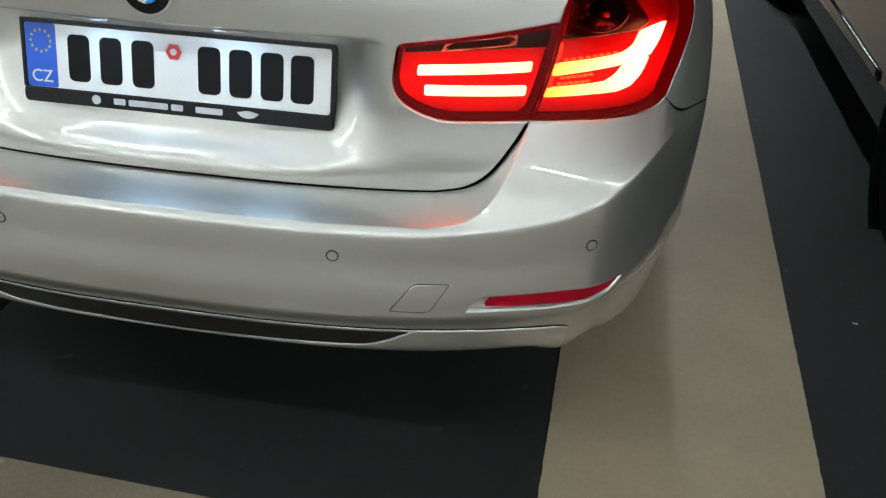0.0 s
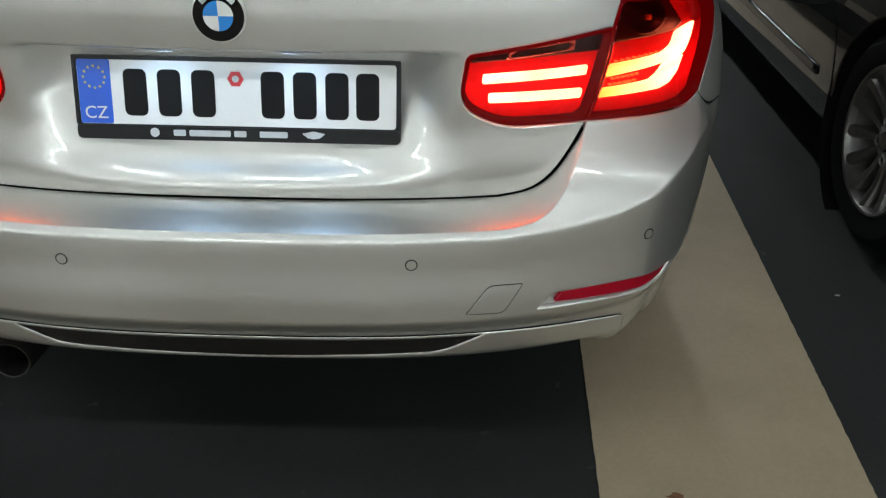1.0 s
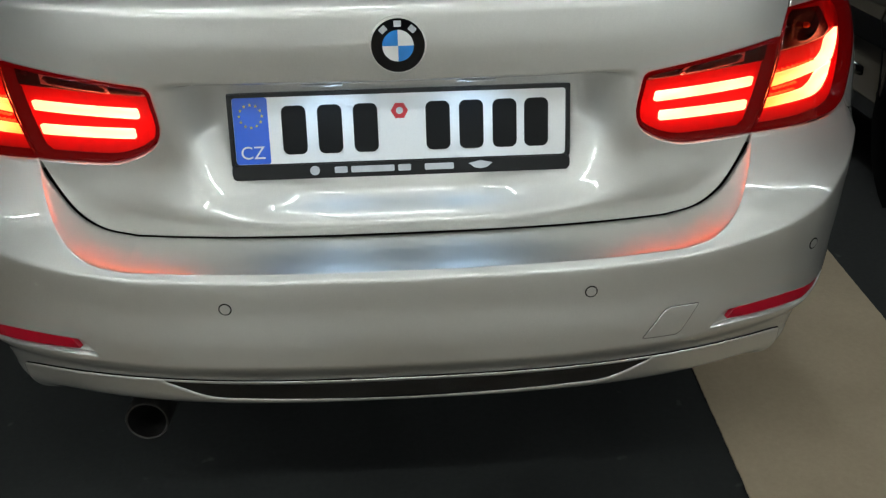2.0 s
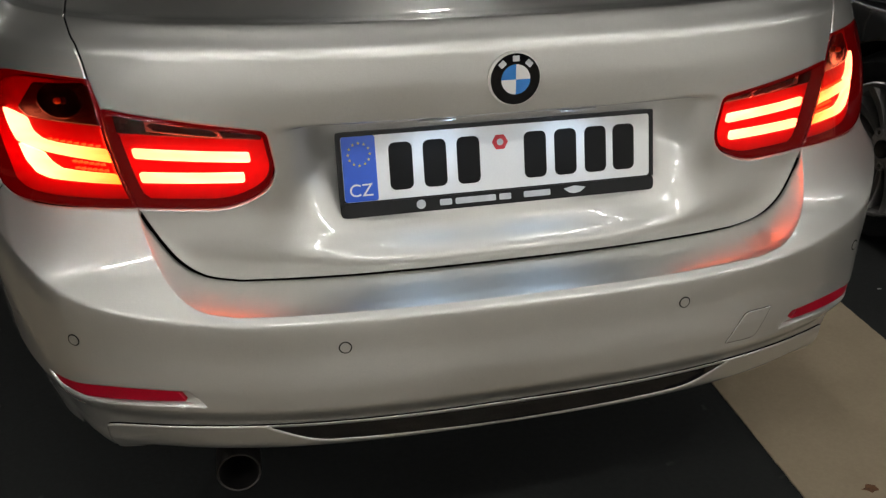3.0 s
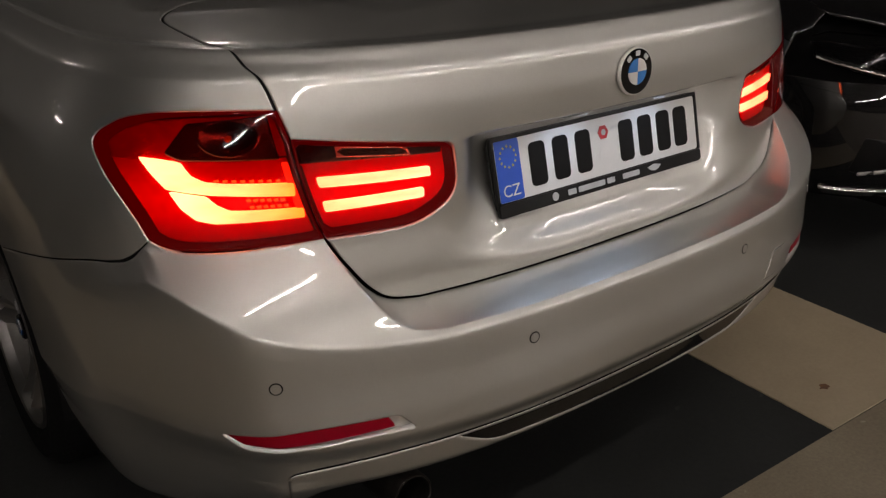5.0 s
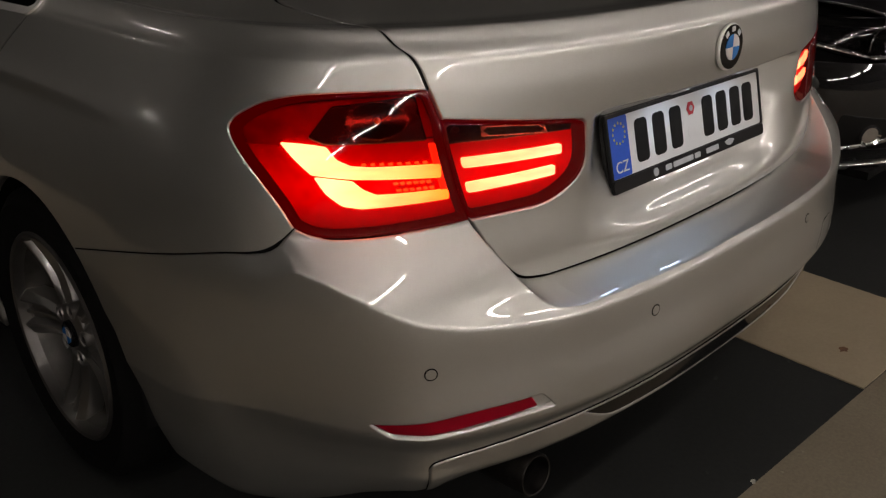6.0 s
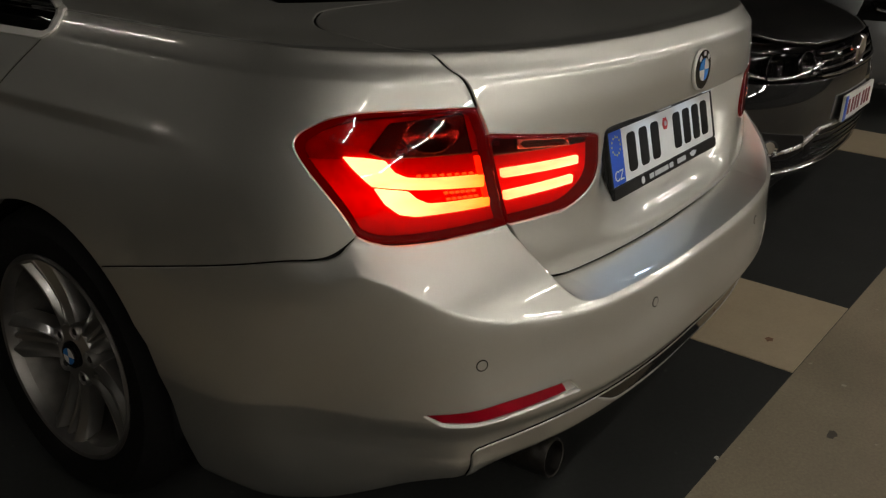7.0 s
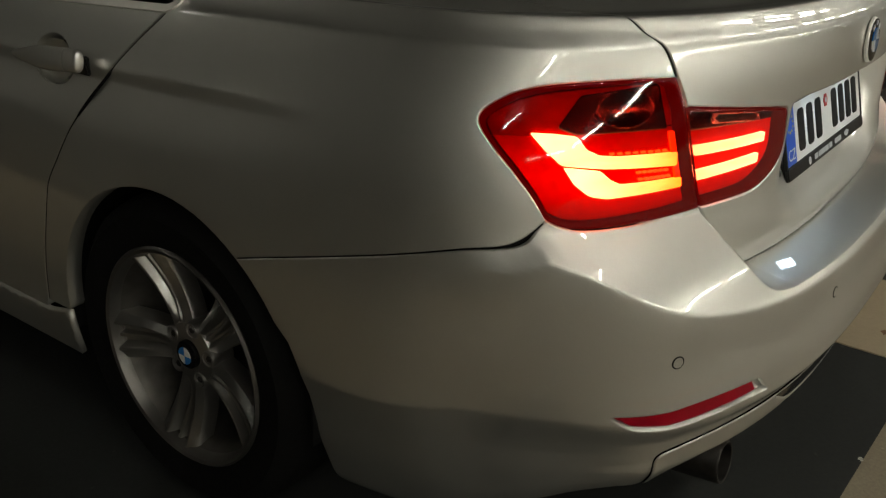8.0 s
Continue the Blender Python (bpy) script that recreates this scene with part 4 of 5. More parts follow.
# inner shell that closes the body behind the seams
bm = bmesh.new()
qs = np.linspace(-(QMAX + 2.2), QMAX + 2.2, 120)
rows = []
for v in (0.24, 0.34, 0.45, 0.58, 0.62, 0.7, 0.8, 0.9, 0.95, 0.985, 1.02, 1.1, 1.2, 1.3, 1.4):
    p, n = UPPER.frame_at(qs, 0 * qs + v)
    p = p - n * (0.13 if 0.6 < v < 0.93 else 0.05)
    rows.append([bm.verts.new(tuple(x)) for x in p])
for a, b in zip(rows, rows[1:]):
    for k in range(len(qs) - 1):
        pts = [a[k].co, a[k + 1].co, b[k].co]
        c = sum((p for p in pts), Vector()) / 3
        if math.hypot(c.y - rear_axle, c.z - WHEEL_Z) > ARCH_R + 0.03 or abs(c.x) < 0.6:
            bm.faces.new((a[k], a[k + 1], b[k + 1], b[k]))
part("inner_shell", bm, GAP, saloon, "black unlit inner body")
part("floor_pan", box(-0.66, 0.30, 0.22, 0.66, 4.3, 0.245), GAP, saloon, "black underside of the car")

# sensors, towing eye cover, reflectors, insert
for x, z in ((-0.285, 0.551), (0.290, 0.554), (-0.697, 0.556), (0.698, 0.560)):
    q, v = QX(x, z)
    mm = on_skin(q, v, bumper_skin)
    ring = part("parking_sensor", slab(disc(0.0104), 0.004, mm @ Matrix.Translation((0, -0.0006, 0))), GAP, bumper, "round parking sensor")
    part("sensor_face", slab(disc(0.0088), 0.004, mm @ Matrix.Translation((0, -0.0012, 0)), 0.0006), PAINT, ring, "silver sensor face")
tow = round_corners([(0.421, 0.510), (0.482, 0.509), (0.452, 0.453), (0.384, 0.455)], [0.012, 0.006, 0.012, 0.006])
cap = panel("towing_eye_seam", UPPER, tow, GAP, bumper, "thin dark seam", bumper_skin, off=0.0004, depth=0.003, step=0.02, edge=0.001)
panel("towing_eye_cover", UPPER, shrunk(tow, 0.0016), PAINT, cap, "silver towing eye cover", bumper_skin, off=0.0011, depth=0.003, step=0.012, edge=0.001)
for s in (-1, 1):
    m = (lambda line: line) if s == 1 else (lambda line: [(-q, v) for q, v in line])
    red = round_corners([(0.544, 0.462), (0.557, 0.4835), (0.62, 0.4825), (0.674, 0.4800), (0.720, 0.4750), (0.792, 0.4690), (0.768, 0.452), (0.72, 0.4495), (0.64, 0.4560), (0.574, 0.4600)], 0.003)
    base = panel("reflector_tray", UPPER, m([(0.500, 0.446), (0.530, 0.490), (0.66, 0.489), (0.802, 0.472), (0.780, 0.434), (0.66, 0.440)]), PAINT, bumper, "silver recess round the reflector", bumper_skin, off=-0.011, depth=0.004, step=0.014, edge=0.003)
    panel("rear_reflector", UPPER, m(red), RED_REFLECTOR, base, "red rear reflector", bumper_skin, off=-0.0025, depth=0.012, step=0.014, edge=0.002)
ins = round_corners([(-0.430, 0.3955), (-0.20, 0.3935), (0.0, 0.3930), (0.20, 0.3935), (0.430, 0.3955), (0.345, 0.352), (0.0, 0.344), (-0.345, 0.352)], [0.004, 0, 0, 0, 0.004, 0.03, 0, 0.03])
top_edge = [(0.0, 0.3985), (0.40, 0.3985), (0.52, 0.3970), (0.60, 0.3930), (0.66, 0.3870), (0.700, 0.3780), (0.697, 0.311), (0.62, 0.311), (0.42, 0.319), (0.0, 0.322)]
half = round_corners(top_edge, [0, 0, 0.05, 0.05, 0.05, 0.014, 0.003, 0.05, 0.05, 0])
panel("rear_valance", UPPER, half + [(-q, v) for q, v in half[1:-1][::-1]], PAINT, bumper, "silver lower valance step of the bumper", bumper_skin, off=0.0050, depth=0.010, step=0.010, edge=0.0055, holes=[shrunk(ins, 0.003)])
panel("diffuser_insert", UPPER, ins, GLOSS_BLACK, bumper, "gloss black insert in the lower bumper", bumper_skin, off=0.0025, depth=0.006, step=0.012, edge=0.003)
bm = revolve([(0.033, 0.14), (0.039, 0.14), (0.039, 0.0), (0.037, -0.004), (0.034, -0.003), (0.033, 0.02), (0.033, 0.14)], "y", 40)
bm.transform(Matrix.Translation((-0.474, 0.042, 0.268)) @ Matrix.Rotation(radians(-6), 4, "X"))
part("exhaust_pipe", bm, EXHAUST, saloon, "sooty round exhaust tail pipe")
part("silencer", box(-0.62, 0.17, 0.22, 0.2, 0.40, 0.37, 0.05), EXHAUST, saloon, "dull steel silencer")
part("rear_apron", box(-0.50, 0.12, 0.28, 0.50, 0.16, 0.36, 0.02), BLACK_PLASTIC, saloon, "black plastic apron under the bumper")

# number plate and holder
PLATE_TILT = 14.0
PM = Matrix.Translation((0, 0.0885, 0.7940)) @ Matrix.Rotation(radians(-PLATE_TILT), 4, "X")
plate = thing("number_plate", "white number plate with blue band in a black holder", "", PM)
plate.parent = saloon
part("plate_holder", slab(rounded(-0.267, -0.0795, 0.267, 0.0565, 0.010), 0.012, Matrix.Translation((0, 0.002, 0)), 0.003), BLACK_PLASTIC, plate, "black plastic plate holder")
part("holder_rim", slab(rounded(-0.267, 0.0495, 0.267, 0.0565, 0.003), 0.006, Matrix.Translation((0, -0.003, 0)), 0.001), BLACK_PLASTIC, plate)
part("holder_foot", slab(rounded(-0.267, -0.0795, 0.267, -0.0545, 0.008), 0.008, Matrix.Translation((0, -0.004, 0)), 0.002), BLACK_PLASTIC, plate)
for s in (-1, 1):
    part("holder_side", slab(rounded(s * 0.2637 - 0.0033, -0.056, s * 0.2637 + 0.0033, 0.053, 0.002), 0.006, Matrix.Translation((0, -0.003, 0)), 0.001), BLACK_PLASTIC, plate)
part("plate_face", slab(rounded(-0.2595, -0.0545, 0.2595, 0.0500, 0.006), 0.002, Matrix.Translation((0, -0.001, 0))), PLATE_WHITE, plate, "white reflective plate")
blue = part("blue_band", slab(rounded(-0.2590, -0.0540, -0.2055, 0.0495, 0.004), 0.002, Matrix.Translation((0, -0.0016, 0))), PLATE_BLUE, plate, "blue country band")
for k in range(12):
    a = 2 * math.pi * k / 12
    pts = [((0.0027 if i % 2 == 0 else 0.0011) * math.sin(i * math.pi / 5), (0.0027 if i % 2 == 0 else 0.0011) * math.cos(i * math.pi / 5)) for i in range(10)]
    part("star", slab(pts, 0.001, Matrix.Translation((-0.232 + 0.0175 * math.cos(a), -0.0023, 0.021 + 0.0175 * math.sin(a)))), STAR, blue, smooth=False)
# the registration is shown as plain bars of its size
for x in (-0.166, -0.1105, -0.055, 0.058, 0.1105, 0.163, 0.213):
    part("registration_bar", slab(rounded(x - 0.019, -0.0405, x + 0.019, 0.0355, 0.010), 0.0022, Matrix.Translation((0, -0.0022, 0)), 0.0005), INK, plate, "plain black bar")
seal = part("seal", slab(disc(0.0135, 6), 0.0012, Matrix.Translation((-0.0015, -0.0022, 0.0225))), SEAL_RED, plate, "small red hexagonal seal")
part("seal_centre", slab(disc(0.0055, 16), 0.0008, Matrix.Translation((-0.0015, -0.0030, 0.0225))), PRINT_GREY, seal)
part("seal_blank", slab(disc(0.0145, 24), 0.0006, Matrix.Translation((-0.0015, -0.0013, -0.020))), PLATE_WHITE, plate)
for x0, x1, h in ((-0.107, -0.087, 0.0050), (-0.081, -0.013, 0.0050), (-0.007, 0.013, 0.0050), (0.035, 0.081, 0.0050)):
    part("dealer_bar", slab(rounded(x0, -0.0668 - h, x1, -0.0668 + h, 0.002), 0.001, Matrix.Translation((0, -0.0048, 0))), PRINT_GREY, plate, "plain pale bar in place of lettering")
part("dealer_mark", slab(disc(0.0075, 20), 0.001, Matrix.Translation((-0.138, -0.0048, -0.0668))), PRINT_GREY, plate)
part("dealer_mark", slab([(-0.019, 0.003), (0, 0.007), (0.019, 0.003), (0.010, -0.004), (0, -0.006), (-0.010, -0.004)], 0.001, Matrix.Translation((0.124, -0.0048, -0.0668))), PRINT_GREY, plate)
txt = bpy.data.curves.new("country", "FONT")
txt.body, txt.size, txt.align_x, txt.extrude = "CZ", 0.0285, "CENTER", 0.0003
tob = new("country_letters_source", txt)
tmesh = bpy.data.meshes.new_from_object(tob)
bpy.data.objects.remove(tob)
tmesh.transform(Matrix.Translation((-0.2325, -0.0023, -0.0455)) @ Matrix.Rotation(radians(90), 4, "X"))
tmesh.materials.clear()
link("country_letters", tmesh, PLATE_WHITE, blue, "white letters CZ", smooth=False)
for x in (-0.115, 0.115):
    part("plate_light", box(x - 0.030, 0.050, 0.8725, x + 0.030, 0.064, 0.8750, 0.001), PRINT_GREY, boot_lid, "small plate light under the lid edge")
    la = bpy.data.lights.new("plate_light", "AREA")
    la.shape, la.size, la.size_y, la.energy, la.color = "RECTANGLE", 0.07, 0.016, PLATE_LED_POWER, (0.50, 0.74, 1.0)
    lo = new("plate_light_source", la)
    lo.matrix_basis = look((x, 0.054, 0.8710), (x * 0.9, -0.010, 0.72))
    lo.parent = saloon

# round badge on the lid, quartered blue and white
q, v = QX(0.0, 0.937)
BM = on_skin(0.0, v, lid_skin) @ Matrix.Translation((0, -0.001, 0))
bm = revolve([(0.0, 0.0), (0.041, 0.0), (0.041, -0.004), (0.0385, -0.0065), (0.0, -0.0065)], "y", 48)
bm.transform(BM)
badge = part("badge", bm, TRIM, boot_lid, "round badge with a chrome rim")
bm = revolve([(0.0385, -0.004), (0.0385, -0.0075), (0.024, -0.0082), (0.0, -0.0085)], "y", 48)
bm.transform(BM)
part("badge_ring", bm, GLOSS_BLACK, badge, "black ring")
for k in range(4):
    pts = [(0.0, 0.0)] + [(0.0225 * math.cos(radians(90 * k + a)), 0.0225 * math.sin(radians(90 * k + a))) for a in range(0, 91, 10)]
    part("badge_quarter", slab(pts, 0.002, BM @ Matrix.Translation((0, -0.0098, 0))), BADGE_BLUE if k in (1, 3) else BADGE_WHITE, badge, smooth=False)
for a in (-42, 0, 42):
    part("badge_mark", slab(rounded(-0.0052, -0.0042, 0.0052, 0.0042, 0.001), 0.001, BM @ Matrix.Rotation(radians(a), 4, "Y") @ Matrix.Translation((0, -0.0088, 0.0310))), PRINT_GREY, badge, smooth=False)


# ---- wheels ----
def wheel(parent, x, y, side, spokes="double", r_tyre=0.326, r_rim=0.229, width=0.215, badge_on=True, phase=0):
    """Tyre, barrel, spokes, nuts, cap and brake disc; built about the axle, outer face at +x times side."""
    hub = thing("wheel", "", "", Matrix.Translation((x, y, r_tyre - 0.006)) @ (Matrix.Rotation(math.pi, 4, "Z") if side < 0 else Matrix()))
    hub.parent = parent
    h = width / 2
    tyre = revolve([(r_rim - 0.006, -h + 0.01), (r_rim + 0.03, -h), (r_tyre - 0.035, -h - 0.004), (r_tyre - 0.008, -h + 0.02), (r_tyre, -h + 0.05), (r_tyre, h - 0.05), (r_tyre - 0.008, h - 0.02), (r_tyre - 0.035, h + 0.004), (r_rim + 0.03, h), (r_rim + 0.010, h - 0.004), (r_rim - 0.006, h - 0.012)], "x", 72)
    part("tyre", tyre, RUBBER, hub, "black rubber tyre")
    lip = revolve([(r_rim, h - 0.016), (r_rim + 0.002, h - 0.006), (r_rim - 0.003, h - 0.001), (r_rim - 0.010, h - 0.004), (r_rim - 0.016, h - 0.016), (r_rim - 0.018, h - 0.026)], "x", 72)
    barrel = revolve([(r_rim - 0.018, h - 0.026), (r_rim - 0.027, h - 0.05), (r_rim - 0.032, -h + 0.02)], "x", 72)
    part("barrel", barrel, BARREL, hub, "dark mottled inner barrel of the rim")
    part("rim", lip, DARK_ALLOY, hub, "dull silver alloy rim")
    part("brake_disc", revolve([(0.0, 0.0), (0.15, 0.0), (0.15, -0.02), (0.0, -0.02)], "x", 48), STEEL, hub, "dull steel brake disc")
    part("wheel_back", revolve([(0.0, -0.06), (r_rim - 0.03, -0.06)], "x", 48), GAP, hub)
    face = h - 0.024
    part("hub_plate", revolve([(0.0, face - 0.012), (0.030, face - 0.012), (0.034, face - 0.009), (0.064, face - 0.014), (0.072, face - 0.026), (0.074, face - 0.06)], "x", 48), ALLOY, hub, "silver wheel centre")
    n = 5 if spokes == "double" else 14
    for k in range(n):
        a0 = 360 / n * k + phase
        bm = bmesh.new()
        rows = []
        for i in range(17):
            u = i / 16
            r = 0.040 + (r_rim - 0.009 - 0.040) * u
            wid = 0.031 + 0.027 * u if spokes == "double" else 0.010 + 0.012 * u
            xx = face - 0.012 + 0.028 * u ** 2.0 - 0.006 * math.sin(math.pi * u)
            g = 0.019 * min(1.0, max(0.0, u - 0.06) * 3.0)
            cross = ((-1.0, -0.045), (-1.0, -0.016), (-0.92, -0.009), (-0.64, -0.002), (-0.56, 0.0), (-0.48, -0.001), (-0.40, -0.35 * g), (-0.28, -g), (-0.16, -0.95 * g), (-0.07, -0.45 * g), (0.0, -0.40 * g)) if spokes == "double" else ((-1.0, -0.05), (-1.0, -0.012), (-0.7, -0.002), (0.0, 0.002))
            full = list(cross) + [(-a, b_) for a, b_ in cross[:-1]][::-1]
            rows.append([bm.verts.new((xx + b_, a * wid, r)) for a, b_ in full])
        for p0, p1 in zip(rows, rows[1:]):
            for i in range(len(p0) - 1):
                bm.faces.new((p0[i], p0[i + 1], p1[i + 1], p1[i]))
        bm.transform(Matrix.Rotation(radians(a0), 4, "X"))
        part("twin_spoke" if spokes == "double" else "spoke", bm, ALLOY if spokes == "double" else DARK_ALLOY, hub, "grooved silver alloy spoke" if spokes == "double" else "dull alloy spoke", sharp=32)
        if k < 5:
            a1 = radians(72 * k + 90 + 36 + phase)
            at = Matrix.Translation((0, 0.0560 * math.cos(a1), 0.0560 * math.sin(a1)))
            bm = revolve([(0.0, face - 0.016), (0.0122, face - 0.016), (0.0140, face - 0.0085), (0.0165, face - 0.0085), (0.0185, face - 0.013), (0.0185, face - 0.03)], "x", 24)
            bm.transform(at)
            well = part("bolt_well", bm, ALLOY, hub, "rimmed bolt hole")
            bm = revolve([(0.0, face - 0.0105), (0.0062, face - 0.0105), (0.0078, face - 0.0120), (0.0078, face - 0.03)], "x", 6)
            bm.transform(at)
            part("wheel_bolt", bm, STEEL, well, "steel wheel bolt")
    cap = part("centre_cap", revolve([(0.0, face + 0.001), (0.026, face), (0.0295, face - 0.003), (0.030, face - 0.012)], "x", 32), GLOSS_BLACK, hub, "round centre cap")
    if badge_on:
        for k in range(4):
            bm = slab([(0.0, 0.0)] + [(0.0185 * math.cos(radians(90 * k + a)), 0.0185 * math.sin(radians(90 * k + a))) for a in range(0, 91, 15)], 0.001, Matrix.Translation((face + 0.0022, 0, 0)) @ Matrix.Rotation(radians(90), 4, "Z"))
            part("cap_quarter", bm, BADGE_BLUE if k in (1, 3) else BADGE_WHITE, cap, smooth=False)
    return hub


for s in (-1, 1):
    for y in (rear_axle, front_axle):
        wheel(saloon, s * 0.787, y, s, phase=24)
    liner = revolve([(ARCH_R + 0.012, -0.12), (ARCH_R + 0.012, 0.09)], "x", 48)
    bmesh.ops.delete(liner, geom=[v_ for v_ in liner.verts if v_.co.z < -0.06], context="VERTS")
    liner.transform(Matrix.Translation((s * 0.765, rear_axle, WHEEL_Z)))
    part("wheel_arch_liner", liner, GAP, saloon, "black wheel arch liner")

# front half of the saloon: wings, bonnet and nose as one tapered shell
def front_shell(parent, mat, y0, y1, belt, nose, half_w, label, name="front_body"):
    bm = bmesh.new()
    rows = []
    for i in range(30):
        u = i / 29
        y = y0 + (y1 - y0) * u
        round_ = math.sqrt(max(0.0, 1 - max(0, (u - 0.62) / 0.38) ** 2.6))
        w = half_w * (0.25 + 0.75 * round_)
        top = belt + (nose - belt) * u ** 1.6 - 0.25 * max(0, (u - 0.9) / 0.1) ** 2
        ring = []
        for k in range(25):
            a = math.pi * k / 24
            c, s_ = math.cos(a), math.sin(a)
            ring.append(bm.verts.new((w * math.copysign(abs(c) ** 0.35, c), y, 0.22 + (top - 0.22) * s_ ** 0.5)))
        rows.append(ring)
    for a, b in zip(rows, rows[1:]):
        for k in range(24):
            c = (a[k].co + b[k + 1].co) / 2
            if math.hypot(c.y - front_axle, c.z - WHEEL_Z) > ARCH_R or abs(c.x) < 0.6:
                bm.faces.new((a[k], a[k + 1], b[k + 1], b[k]))
    bm.faces.new(rows[-1])
    bmesh.ops.delete(bm, geom=[v for v in bm.verts if not v.link_faces], context="VERTS")
    return part(name, bm, mat, parent, label)


front_shell(saloon, PAINT, 3.06, 4.56, 0.955, 0.70, 0.895, "silver bonnet, front wings and nose")
bm = bmesh.new()
sc = [bm.verts.new(p) for p in ((-0.66, 3.25, 0.94), (0.66, 3.25, 0.94), (0.50, 2.45, 1.395), (-0.50, 2.45, 1.395))]
bm.faces.new(sc)
bmesh.ops.subdivide_edges(bm, edges=bm.edges[:], cuts=6, use_grid_fill=True)
part("windscreen", bm, WINDOW, saloon, "dark windscreen")


# ---- neighbouring hatchbacks, parked nose out ----
HATCH = Wrap([
    (0.16, 0.16, 0.090, 0.80, 0.855, 0.50), (0.24, 0.24, 0.030, 0.85, 0.880, 0.50), (0.36, 0.36, 0.004, 0.865, 0.893, 0.50), (0.50, 0.50, -0.004, 0.868, 0.897, 0.52),
    (0.60, 0.60, 0.006, 0.862, 0.898, 0.56), (0.68, 0.68, 0.028, 0.850, 0.895, 0.60), (0.735, 0.735, 0.060, 0.835, 0.888, 0.62), (0.785, 0.768, 0.115, 0.815, 0.875, 0.62),
    (0.95, 0.825, 0.27, 0.790, 0.855, 0.58), (1.25, 0.905, 0.56, 0.750, 0.825, 0.50), (1.60, 0.975, 0.90, 0.715, 0.790, 0.42), (1.72, 1.000, 1.02, 0.700, 0.770, 0.40),
    (2.05, 1.190, 1.30, 0.640, 0.700, 0.36), (2.40, 1.370, 1.60, 0.570, 0.620, 0.34), (2.75, 1.440, 1.95, 0.530, 0.560, 0.34), (3.9, 1.445, 3.05, 0.50, 0.52, 0.34),
], (0.3, 0.9))
HX, HY = HATCH.qx, HATCH.qy


def both(half):
    return half + [(-q, v) for q, v in half[1:-1][::-1]]


